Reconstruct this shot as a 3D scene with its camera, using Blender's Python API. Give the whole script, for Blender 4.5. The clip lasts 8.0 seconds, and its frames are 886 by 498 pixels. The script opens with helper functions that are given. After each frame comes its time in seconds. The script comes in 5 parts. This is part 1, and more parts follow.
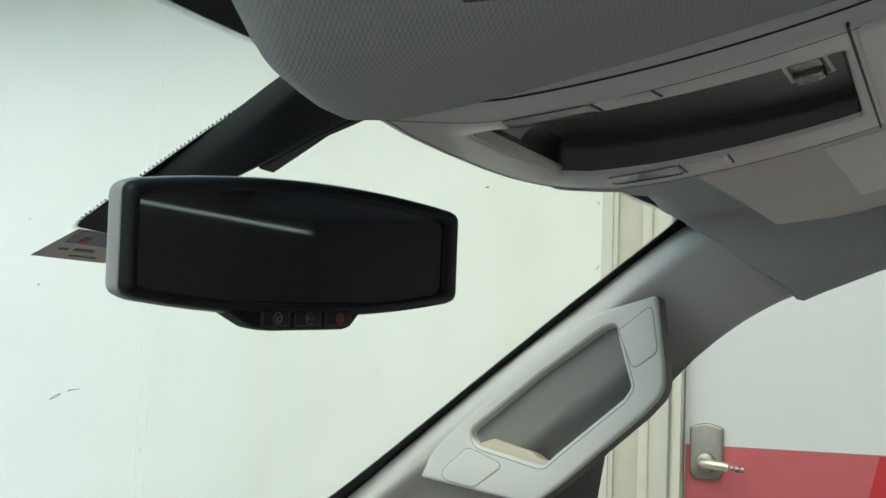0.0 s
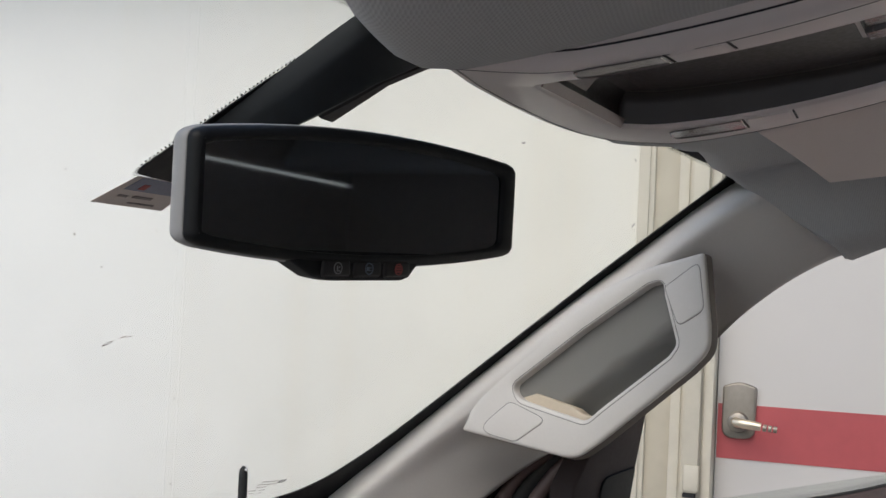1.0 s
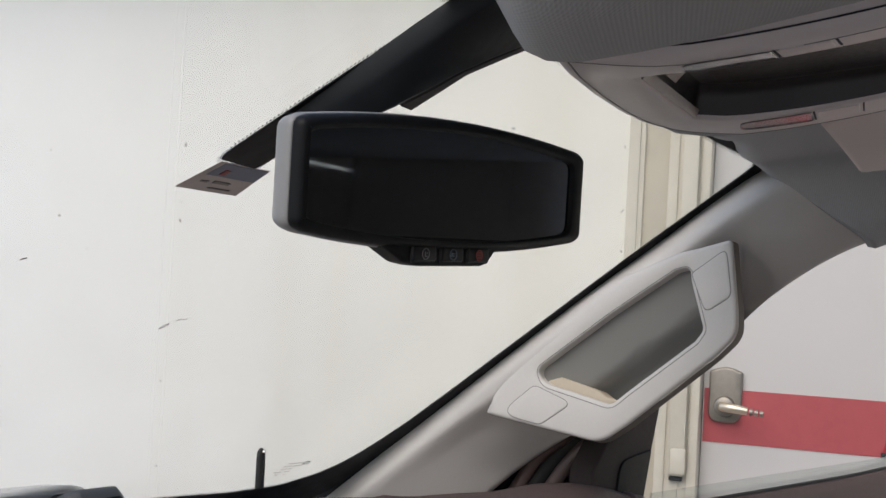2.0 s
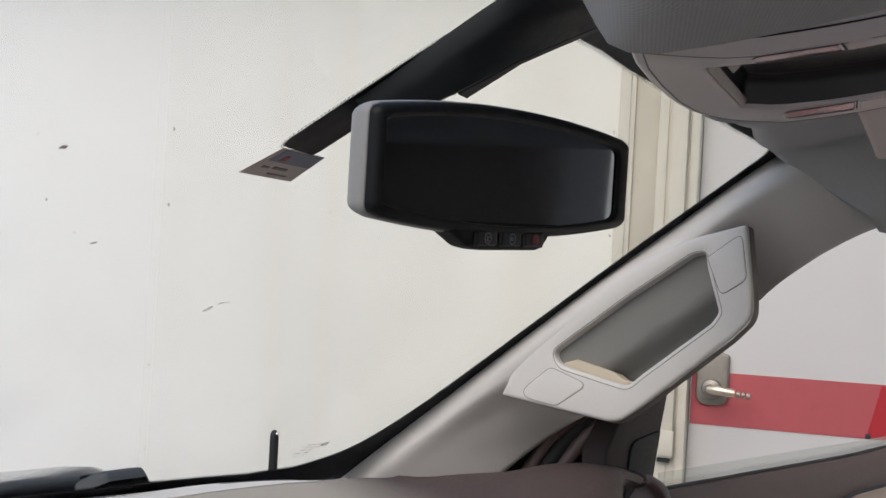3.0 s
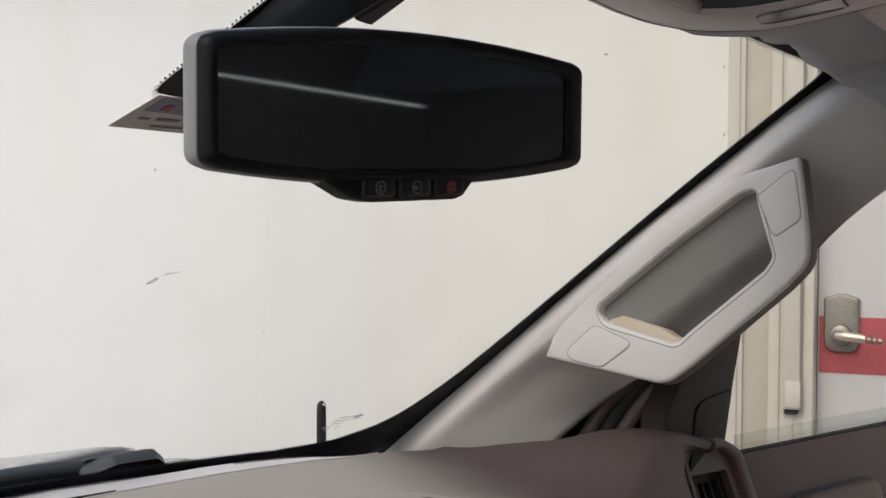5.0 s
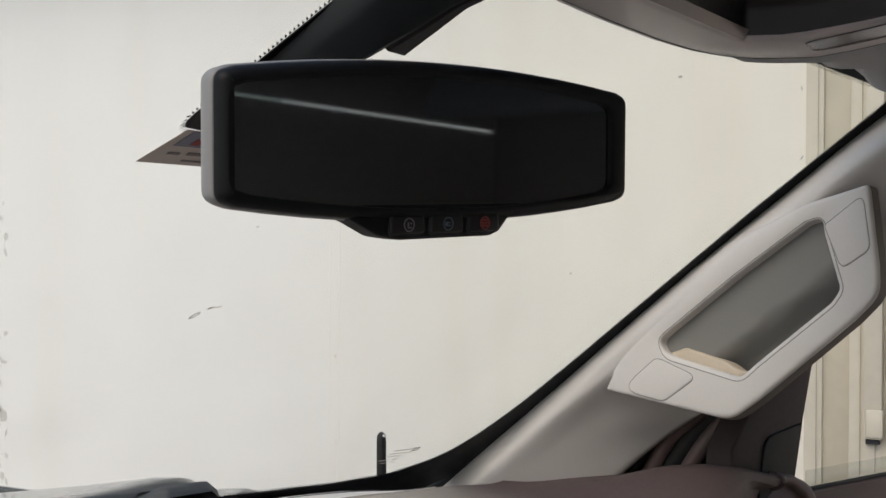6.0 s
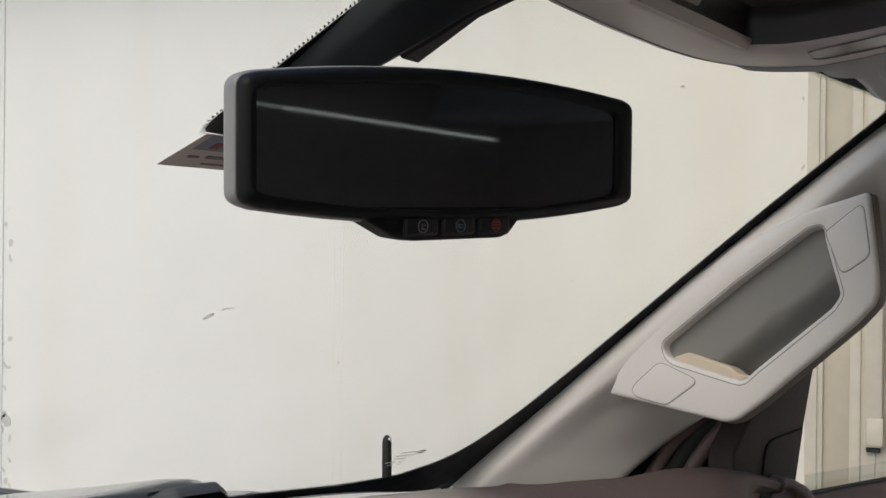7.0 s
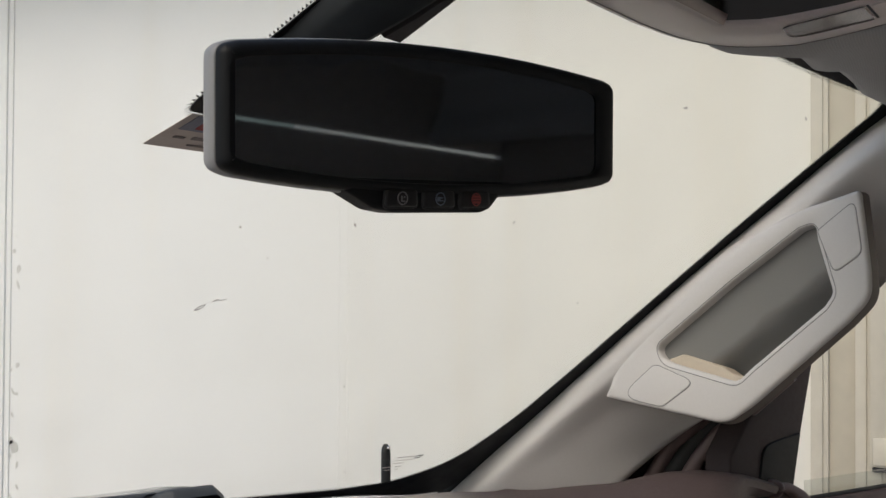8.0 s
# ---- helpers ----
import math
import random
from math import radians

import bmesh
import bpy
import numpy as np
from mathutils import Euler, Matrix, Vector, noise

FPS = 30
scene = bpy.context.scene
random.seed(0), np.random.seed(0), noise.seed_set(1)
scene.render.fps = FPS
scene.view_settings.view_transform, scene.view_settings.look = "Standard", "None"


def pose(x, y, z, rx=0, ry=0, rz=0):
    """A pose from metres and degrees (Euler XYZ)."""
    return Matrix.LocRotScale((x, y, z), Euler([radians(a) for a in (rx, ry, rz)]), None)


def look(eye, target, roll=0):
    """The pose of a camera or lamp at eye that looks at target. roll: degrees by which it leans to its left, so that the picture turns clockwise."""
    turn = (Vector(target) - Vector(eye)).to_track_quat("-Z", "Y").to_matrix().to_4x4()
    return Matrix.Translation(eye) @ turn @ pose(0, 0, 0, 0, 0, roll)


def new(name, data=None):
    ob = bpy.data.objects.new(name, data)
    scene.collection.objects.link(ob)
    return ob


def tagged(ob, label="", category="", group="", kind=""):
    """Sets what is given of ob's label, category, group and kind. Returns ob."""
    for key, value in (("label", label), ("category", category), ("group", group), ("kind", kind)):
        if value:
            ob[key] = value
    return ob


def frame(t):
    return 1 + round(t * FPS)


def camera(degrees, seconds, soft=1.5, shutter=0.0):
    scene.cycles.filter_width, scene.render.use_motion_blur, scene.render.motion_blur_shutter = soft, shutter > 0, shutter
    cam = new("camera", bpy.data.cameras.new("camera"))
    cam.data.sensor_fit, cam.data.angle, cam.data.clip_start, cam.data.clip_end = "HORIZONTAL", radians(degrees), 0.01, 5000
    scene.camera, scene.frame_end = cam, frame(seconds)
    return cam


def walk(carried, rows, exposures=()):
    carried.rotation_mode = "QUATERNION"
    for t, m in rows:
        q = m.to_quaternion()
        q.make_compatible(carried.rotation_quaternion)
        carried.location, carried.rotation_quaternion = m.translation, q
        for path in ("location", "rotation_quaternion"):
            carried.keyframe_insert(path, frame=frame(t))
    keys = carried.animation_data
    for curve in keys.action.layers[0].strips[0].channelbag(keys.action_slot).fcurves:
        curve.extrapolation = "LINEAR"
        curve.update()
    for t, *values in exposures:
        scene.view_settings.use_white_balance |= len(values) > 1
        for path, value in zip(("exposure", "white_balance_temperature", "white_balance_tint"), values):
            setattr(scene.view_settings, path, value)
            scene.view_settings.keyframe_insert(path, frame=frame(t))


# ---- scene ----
cam = camera(36.55, 8.0)
PATH = [
    (0, (-0.6791, -0.3276, 1.5102), (1.1944, 0.3593, 1.6448), 1.91),
    (0.5, (-0.6761, -0.3203, 1.5059), (1.1827, 0.4114, 1.6031), 2.27),
    (1, (-0.6822, -0.3093, 1.5073), (1.1810, 0.4147, 1.5748), 2.80),
    (1.5, (-0.6971, -0.2859, 1.5061), (1.1750, 0.4158, 1.5612), 3.16),
    (2.8, (-0.7566, -0.2097, 1.5026), (1.1415, 0.4198, 1.5339), 3.07),
    (3, (-0.7597, -0.2085, 1.5015), (1.1394, 0.4182, 1.5267), 3.18),
    (3.5, (-0.7510, -0.2183, 1.4962), (1.1469, 0.4123, 1.4971), 2.74),
    (4, (-0.7069, -0.2443, 1.4934), (1.1854, 0.4019, 1.4547), 1.94),
    (4.5, (-0.6419, -0.2739, 1.4991), (1.2157, 0.4644, 1.4321), 0.80),
    (5, (-0.5954, -0.2937, 1.5060), (1.2156, 0.5534, 1.4550), 0.43),
    (5.2, (-0.5824, -0.2991, 1.5100), (1.2126, 0.5821, 1.4731), 0.40),
    (6.3, (-0.5618, -0.3043, 1.5164), (1.1912, 0.6582, 1.4956), 0.32),
    (6.5, (-0.5676, -0.3039, 1.5221), (1.1863, 0.6571, 1.4982), 0.33),
    (7, (-0.5828, -0.3090, 1.5097), (1.1731, 0.6485, 1.5044), 0.57),
    (7.5, (-0.5877, -0.3196, 1.4941), (1.1658, 0.6419, 1.5214), 0.36),
    (8, (-0.5818, -0.3261, 1.4792), (1.1656, 0.6456, 1.5250), 0.34),
]
walk(cam, [(t, look(eye, target, roll)) for t, eye, target, roll in PATH],
     [(0.0, 0.41, 6200, -13), (0.3, 0.36, 6300, -6), (0.6, 0.30, 6450, 1), (1.0, 0.27, 6470, 6), (4.0, 0.28, 6520, 8), (4.5, 0.26, 6580, 8), (5.2, 0.20, 6700, 8), (6.3, 0.14, 6780, 6), (8.0, 0.14, 6820, 6)])

# ---- light ----
world = bpy.data.worlds.new("overcast_sky")
scene.world = world
world.use_nodes = True
wn = world.node_tree
sky = wn.nodes.new("ShaderNodeTexSky")
sky.sky_type = "NISHITA"
sky.sun_disc = False
SUN_EL, SUN_AZ = radians(50), radians(279)
sky.sun_elevation, sky.sun_rotation = SUN_EL, SUN_AZ
sky.dust_density = 3.0
wn.links.new(sky.outputs[0], wn.nodes["Background"].inputs[0])
wn.nodes["Background"].inputs[1].default_value = 0.15
sun = new("sun", bpy.data.lights.new("sun", "SUN"))
sun.data.energy, sun.data.angle, sun.data.color = 0.68, radians(50), (1.0, 0.94, 0.86)
sun_from = Vector((math.sin(SUN_AZ) * math.cos(SUN_EL), math.cos(SUN_AZ) * math.cos(SUN_EL), math.sin(SUN_EL)))
sun.matrix_world = look(sun_from * 20, (0, 0, 0))


# ---- materials ----
def mat(name, color, rough=0.6, metal=0.0, var=0.06, grain=60.0, bump=0.0, bump_scale=400.0, broad=2.0, spec=0.5, coat=0.0):
    """A surface with a broad and a fine variation of its colour, and fine relief."""
    m = bpy.data.materials.new(name)
    m.use_nodes = True
    nt = m.node_tree
    b = nt.nodes["Principled BSDF"]
    b.inputs["Metallic"].default_value = metal
    b.inputs["Specular IOR Level"].default_value = spec
    b.inputs["Coat Weight"].default_value = coat
    tc = nt.nodes.new("ShaderNodeTexCoord")
    big, fine = nt.nodes.new("ShaderNodeTexNoise"), nt.nodes.new("ShaderNodeTexNoise")
    big.inputs["Scale"].default_value, big.inputs["Detail"].default_value = broad, 5
    fine.inputs["Scale"].default_value, fine.inputs["Detail"].default_value = grain, 3
    add = nt.nodes.new("ShaderNodeMath")
    add.operation = "ADD"
    ramp = nt.nodes.new("ShaderNodeMapRange")
    ramp.inputs["From Min"].default_value, ramp.inputs["From Max"].default_value = 0.6, 1.4
    ramp.inputs["To Min"].default_value, ramp.inputs["To Max"].default_value = 1 - var, 1 + var
    hsv = nt.nodes.new("ShaderNodeHueSaturation")
    hsv.inputs["Color"].default_value = (*color, 1)
    rr = nt.nodes.new("ShaderNodeMapRange")
    rr.inputs["From Min"].default_value, rr.inputs["From Max"].default_value = 0.3, 0.7
    rr.inputs["To Min"].default_value, rr.inputs["To Max"].default_value = max(rough - 0.05, 0.02), min(rough + 0.05, 1)
    for n in (big, fine):
        nt.links.new(tc.outputs["Object"], n.inputs["Vector"])
    nt.links.new(big.outputs["Fac"], add.inputs[0])
    nt.links.new(fine.outputs["Fac"], add.inputs[1])
    nt.links.new(add.outputs[0], ramp.inputs["Value"])
    nt.links.new(ramp.outputs[0], hsv.inputs["Value"])
    nt.links.new(hsv.outputs[0], b.inputs["Base Color"])
    nt.links.new(fine.outputs["Fac"], rr.inputs["Value"])
    nt.links.new(rr.outputs[0], b.inputs["Roughness"])
    if bump:
        tex = nt.nodes.new("ShaderNodeTexNoise")
        tex.inputs["Scale"].default_value, tex.inputs["Detail"].default_value = bump_scale, 2
        nt.links.new(tc.outputs["Object"], tex.inputs["Vector"])
        bp = nt.nodes.new("ShaderNodeBump")
        bp.inputs["Strength"].default_value, bp.inputs["Distance"].default_value = bump, 0.001
        nt.links.new(tex.outputs["Fac"], bp.inputs["Height"])
        nt.links.new(bp.outputs[0], b.inputs["Normal"])
    return m


def glass(name, tint, fresnel=1.0, rough=0.0):
    """A clear pane: see-through, with the mirror reflection that its angle gives."""
    m = bpy.data.materials.new(name)
    m.use_nodes = True
    nt = m.node_tree
    nt.nodes.remove(nt.nodes["Principled BSDF"])
    t, g, x = nt.nodes.new("ShaderNodeBsdfTransparent"), nt.nodes.new("ShaderNodeBsdfGlossy"), nt.nodes.new("ShaderNodeMixShader")
    t.inputs[0].default_value = (*tint, 1)
    g.inputs["Roughness"].default_value = rough
    lw, p, k = nt.nodes.new("ShaderNodeLayerWeight"), nt.nodes.new("ShaderNodeMath"), nt.nodes.new("ShaderNodeMath")
    p.operation, p.inputs[1].default_value = "POWER", 5.0
    k.operation, k.inputs[1].default_value, k.inputs[2].default_value = "MULTIPLY_ADD", 0.96 * fresnel, 0.04 * fresnel
    nt.links.new(lw.outputs["Facing"], p.inputs[0])
    nt.links.new(p.outputs[0], k.inputs[0])
    nt.links.new(k.outputs[0], x.inputs[0])
    nt.links.new(t.outputs[0], x.inputs[1])
    nt.links.new(g.outputs[0], x.inputs[2])
    nt.links.new(x.outputs[0], nt.nodes["Material Output"].inputs[0])
    return m


def fabric(name, color):
    """Knitted headliner cloth: rows of tiny loops."""
    m = mat(name, color, 0.95, var=0.05, grain=300, spec=0.15)
    nt = m.node_tree
    tc = nt.nodes.new("ShaderNodeTexCoord")
    mp = nt.nodes.new("ShaderNodeMapping")
    mp.vector_type = "TEXTURE"
    mp.inputs["Rotation"].default_value = (0, 0, radians(22))
    mp.inputs["Scale"].default_value = (4.6, 1.0, 1)
    sep = nt.nodes.new("ShaderNodeSeparateXYZ")
    nt.links.new(tc.outputs["Object"], mp.inputs[0])
    nt.links.new(mp.outputs[0], sep.inputs[0])
    waves = []
    for axis in (0, 1):
        k, w = nt.nodes.new("ShaderNodeMath"), nt.nodes.new("ShaderNodeMath")
        k.operation, w.operation = "MULTIPLY", "SINE"
        k.inputs[1].default_value = 2 * math.pi / 0.0018
        nt.links.new(sep.outputs[axis], k.inputs[0])
        nt.links.new(k.outputs[0], w.inputs[0])
        waves.append(w)
    knit = nt.nodes.new("ShaderNodeMath")
    knit.operation = "MULTIPLY"
    for n, w in enumerate(waves):
        nt.links.new(w.outputs[0], knit.inputs[n])
    bp = nt.nodes.new("ShaderNodeBump")
    bp.inputs["Strength"].default_value, bp.inputs["Distance"].default_value = 0.35, 0.0003
    nt.links.new(knit.outputs[0], bp.inputs["Height"])
    nt.links.new(bp.outputs[0], nt.nodes["Principled BSDF"].inputs["Normal"])
    # the loops' gaps are darker than their crowns
    gap, mul = nt.nodes.new("ShaderNodeMapRange"), nt.nodes.new("ShaderNodeMath")
    gap.inputs["From Min"].default_value, gap.inputs["From Max"].default_value = -0.6, 0.6
    gap.inputs["To Min"].default_value, gap.inputs["To Max"].default_value = 0.93, 1.06
    mul.operation = "MULTIPLY"
    hsv = next(n for n in nt.nodes if n.type == "HUE_SAT")
    old = hsv.inputs["Value"].links[0].from_socket
    nt.links.new(knit.outputs[0], gap.inputs["Value"])
    nt.links.new(gap.outputs[0], mul.inputs[0])
    nt.links.new(old, mul.inputs[1])
    nt.links.new(mul.outputs[0], hsv.inputs["Value"])
    return m


def painted_wall(name, color, warm_tint=0.0):
    """Old white paint: clouds of grime, faint vertical runs, and a warmer tone towards the door."""
    m = mat(name, color, 0.6, var=0.03, grain=5, broad=0.9)
    nt = m.node_tree
    hsv = next(n for n in nt.nodes if n.type == "HUE_SAT")
    tc = nt.nodes.new("ShaderNodeTexCoord")
    mp = nt.nodes.new("ShaderNodeMapping")
    mp.inputs["Scale"].default_value = (1, 5.0, 0.25)
    runs = nt.nodes.new("ShaderNodeTexNoise")
    runs.inputs["Scale"].default_value, runs.inputs["Detail"].default_value = 1.6, 6
    r = nt.nodes.new("ShaderNodeMapRange")
    r.inputs["From Min"].default_value, r.inputs["From Max"].default_value = 0.52, 0.78
    r.inputs["To Min"].default_value, r.inputs["To Max"].default_value = 0.0, 0.22
    mix = nt.nodes.new("ShaderNodeMix")
    mix.data_type = "RGBA"
    mix.inputs["B"].default_value = (0.60, 0.56, 0.47, 1)
    nt.links.new(tc.outputs["Object"], mp.inputs[0])
    nt.links.new(mp.outputs[0], runs.inputs["Vector"])
    nt.links.new(runs.outputs["Fac"], r.inputs["Value"])
    nt.links.new(r.outputs[0], mix.inputs["Factor"])
    nt.links.new(hsv.outputs[0], mix.inputs["A"])
    sep, span, old = nt.nodes.new("ShaderNodeSeparateXYZ"), nt.nodes.new("ShaderNodeMapRange"), nt.nodes.new("ShaderNodeMix")
    span.interpolation_type = "SMOOTHSTEP"
    span.inputs["From Min"].default_value, span.inputs["From Max"].default_value = 2.3, 0.5
    span.inputs["To Max"].default_value = warm_tint
    old.data_type, old.blend_type = "RGBA", "MULTIPLY"
    old.inputs["B"].default_value = (1.0, 0.97, 0.89, 1)
    nt.links.new(tc.outputs["Object"], sep.inputs[0])
    nt.links.new(sep.outputs["Y"], span.inputs["Value"])
    nt.links.new(span.outputs[0], old.inputs["Factor"])
    nt.links.new(mix.outputs["Result"], old.inputs["A"])
    nt.links.new(old.outputs["Result"], nt.nodes["Principled BSDF"].inputs["Base Color"])
    return m


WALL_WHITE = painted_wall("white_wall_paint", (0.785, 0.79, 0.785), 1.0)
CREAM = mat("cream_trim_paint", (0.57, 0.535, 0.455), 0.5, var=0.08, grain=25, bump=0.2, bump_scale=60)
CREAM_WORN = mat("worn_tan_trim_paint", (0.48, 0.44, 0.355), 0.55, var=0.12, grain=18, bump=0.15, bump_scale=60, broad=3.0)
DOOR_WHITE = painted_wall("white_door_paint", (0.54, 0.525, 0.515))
# stripe red is washed out to paint in glass haze; its end stays clear
RED = mat("hazed_red_stripe_paint", (0.42, 0.085, 0.095), 0.5, var=0.08, grain=30)
DEEP_RED = mat("clear_red_stripe_paint", (0.40, 0.02, 0.03), 0.45, var=0.06)
PEWTER = mat("worn_pewter", (0.30, 0.275, 0.245), 0.5, metal=0.9, var=0.15, grain=90)
BRASS = mat("worn_nickel_lever", (0.66, 0.59, 0.48), 0.42, metal=1.0, var=0.08, grain=120)
GRIME = mat("dark_grime", (0.40, 0.385, 0.36), 0.9, var=0.3, grain=200)
SMUDGE = mat("pale_grey_smudge", (0.56, 0.56, 0.54), 0.8, var=0.2, grain=150)
ASPHALT = mat("worn_concrete", (0.60, 0.57, 0.54), 0.92, var=0.3, grain=90, bump=0.6, bump_scale=120, broad=0.6)
NAVY = mat("dark_navy_car_paint", (0.030, 0.038, 0.048), 0.34, var=0.05, spec=0.5, coat=0.8)
RUBBER = mat("black_rubber", (0.010, 0.010, 0.011), 0.6, var=0.1, grain=200)
COWL = mat("charcoal_cowl_plastic", (0.052, 0.058, 0.064), 0.6, var=0.1, bump=0.3, bump_scale=900)
FRIT = mat("black_ceramic_frit", (0.005, 0.005, 0.007), 0.5, var=0.05, spec=0.2)
BLACK = mat("black_satin_plastic", (0.007, 0.008, 0.010), 0.5, var=0.1, grain=200, spec=0.2)
HOUSING_RIM = mat("dark_grey_soft_plastic", (0.13, 0.13, 0.135), 0.42, var=0.05, grain=300)
HOUSING = mat("grey_soft_plastic", (0.26, 0.26, 0.27), 0.42, var=0.05, grain=300, bump=0.1, bump_scale=1500)
GREY = mat("warm_grey_pillar_plastic", (0.585, 0.565, 0.55), 0.46, var=0.03, grain=400, bump=0.22, bump_scale=1300)
GREY_HANDLE = mat("light_grey_handle_plastic", (0.595, 0.575, 0.56), 0.42, var=0.03, grain=400, bump=0.15, bump_scale=1300)
LINER = fabric("grey_headliner_knit", (0.43, 0.436, 0.45))
VISOR = mat("grey_visor_vinyl", (0.70, 0.625, 0.61), 0.75, var=0.04, grain=300, bump=0.25, bump_scale=900)
CONSOLE = mat("grey_console_plastic", (0.70, 0.645, 0.645), 0.34, var=0.02, grain=120)
CONSOLE_DARK = mat("dark_brown_bin_plastic", (0.055, 0.044, 0.044), 0.38, var=0.08, grain=300)
# one bin in three painted tones: shaded walls, half-shaded top, lit front
BIN = mat("shade_toned_brown_plastic", (0.020, 0.016, 0.016), 0.36, var=0.05, grain=300)
BIN_TOP = mat("half_shade_bin_top_plastic", (0.062, 0.054, 0.054), 0.40, var=0.05, grain=300)
BIN_FRONT = mat("lit_tone_bin_plastic", (0.26, 0.20, 0.195), 0.4, var=0.04, grain=300)
LENS = mat("glossy_lamp_lens", (0.13, 0.115, 0.115), 0.14, metal=0.0, var=0.03)
# paler than the pad, which paints in the sheen of windscreen light
PANEL = mat("sheen_pale_panel", (0.62, 0.60, 0.585), 0.5, var=0.03, grain=200)
DASH = mat("light_graded_dash_vinyl", (0.39, 0.36, 0.315), 0.62, var=0.04, grain=200, bump=0.35, bump_scale=750)
# taupe-to-cocoa blend; fading windscreen light is painted in with the change of vinyl
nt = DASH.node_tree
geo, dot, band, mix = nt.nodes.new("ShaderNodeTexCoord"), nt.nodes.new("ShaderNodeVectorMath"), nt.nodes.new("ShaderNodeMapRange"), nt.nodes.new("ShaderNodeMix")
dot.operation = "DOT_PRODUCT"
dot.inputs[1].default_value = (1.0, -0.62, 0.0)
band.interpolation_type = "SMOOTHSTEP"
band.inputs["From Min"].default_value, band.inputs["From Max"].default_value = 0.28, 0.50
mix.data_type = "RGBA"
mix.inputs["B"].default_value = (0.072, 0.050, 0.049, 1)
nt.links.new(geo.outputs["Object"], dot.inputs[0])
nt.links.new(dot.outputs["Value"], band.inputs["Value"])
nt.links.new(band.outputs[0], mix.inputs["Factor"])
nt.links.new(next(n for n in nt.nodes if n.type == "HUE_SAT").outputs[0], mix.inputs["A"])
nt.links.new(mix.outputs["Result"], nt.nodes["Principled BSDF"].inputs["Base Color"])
COCOA = mat("cocoa_dash_vinyl", (0.100, 0.066, 0.064), 0.34, var=0.05, grain=200, bump=0.3, bump_scale=800)
DOOR_COCOA = mat("cocoa_door_vinyl", (0.076, 0.047, 0.045), 0.55, var=0.05, grain=200, bump=0.3, bump_scale=800)
TAN = mat("tan_armrest_vinyl", (0.25, 0.195, 0.16), 0.6, var=0.05, grain=200, bump=0.3, bump_scale=800)
PALE = mat("pale_paper", (0.84, 0.80, 0.80), 0.6, var=0.03)
CHROME = mat("satin_chrome", (0.7, 0.68, 0.65), 0.2, metal=1.0, var=0.03)
STICK_GREY = mat("sticker_grey_print", (0.50, 0.44, 0.42), 0.6, var=0.1, grain=900)
STICK_BLUE = mat("sticker_blue_print", (0.20, 0.21, 0.27), 0.6, var=0.2, grain=700)
STICK_INK = mat("faded_ink", (0.20, 0.17, 0.17), 0.7, var=0.2, grain=900)
PULL = mat("glossy_cocoa_plastic", (0.085, 0.052, 0.050), 0.42, var=0.04, grain=200)
INK = mat("dark_ink", (0.03, 0.03, 0.035), 0.7)
ICON_WHITE = mat("white_icon_print", (0.17, 0.17, 0.19), 0.5)
ICON_RED = mat("red_icon_print", (0.26, 0.045, 0.045), 0.5)
BUTTON = mat("black_button_plastic", (0.007, 0.007, 0.010), 0.45, var=0.1, grain=200)
ICON_BLUE = mat("dim_blue_icon_print", (0.10, 0.13, 0.18), 0.5)
SEAM = mat("grey_seam_shadow", (0.24, 0.235, 0.23), 0.8)
# handle plastic darkened to paint in the shade inside the grip
RECESS = mat("shade_grey_recess_plastic", (0.215, 0.212, 0.208), 0.55, var=0.03, grain=400, bump=0.2, bump_scale=1300)
# sand tone of the ledge has the light on it painted in
SAND = mat("lit_sand_plastic", (0.50, 0.43, 0.34), 0.5, var=0.05, grain=200)
POD = mat("cocoa_vent_plastic", (0.15, 0.105, 0.102), 0.45, var=0.05, grain=200, bump=0.2, bump_scale=900)
SLOT = mat("slot_shade_plastic", (0.045, 0.038, 0.034), 0.9, var=0.06, grain=200, spec=0.05)
COVER = mat("satin_black_cover", (0.008, 0.011, 0.014), 0.5, var=0.08, grain=200, bump=0.1, bump_scale=1500, spec=0.4)
FLAP = mat("brown_black_flap_plastic", (0.022, 0.018, 0.019), 0.5, var=0.08, grain=200)
# shadow side of the handle, put into a darker plastic
SKIRT = mat("shade_brown_skirt_plastic", (0.17, 0.145, 0.13), 0.6, var=0.05, grain=300)
CLIP = mat("dark_glossy_clip", (0.10, 0.10, 0.105), 0.25, var=0.06, grain=200)
TRIM = mat("dark_cocoa_trim", (0.030, 0.018, 0.018), 0.7, var=0.08, grain=200)
CABIN = mat("grey_brown_cabin_trim", (0.48, 0.44, 0.42), 0.8, var=0.1, grain=80)
WINDSHIELD = glass("laminated_glass", (0.985, 0.99, 0.985), 0.25)
DOOR_GLASS = glass("door_glass", (0.86, 0.875, 0.87), 1.0)

MIRROR = bpy.data.materials.new("tinted_mirror")
MIRROR.use_nodes = True
mb = MIRROR.node_tree.nodes["Principled BSDF"]
mb.inputs["Base Color"].default_value = (0.21, 0.235, 0.26, 1)
mb.inputs["Metallic"].default_value, mb.inputs["Roughness"].default_value = 1.0, 0.03


# ---- building blocks ----
def mesh_of(name, bm, material, smooth=40):
    bmesh.ops.recalc_face_normals(bm, faces=bm.faces)
    for f in bm.faces:
        f.smooth = True
    me = bpy.data.meshes.new(name)
    bm.to_mesh(me)
    bm.free()
    me.set_sharp_from_angle(angle=radians(smooth))
    me.materials.append(material)
    return me


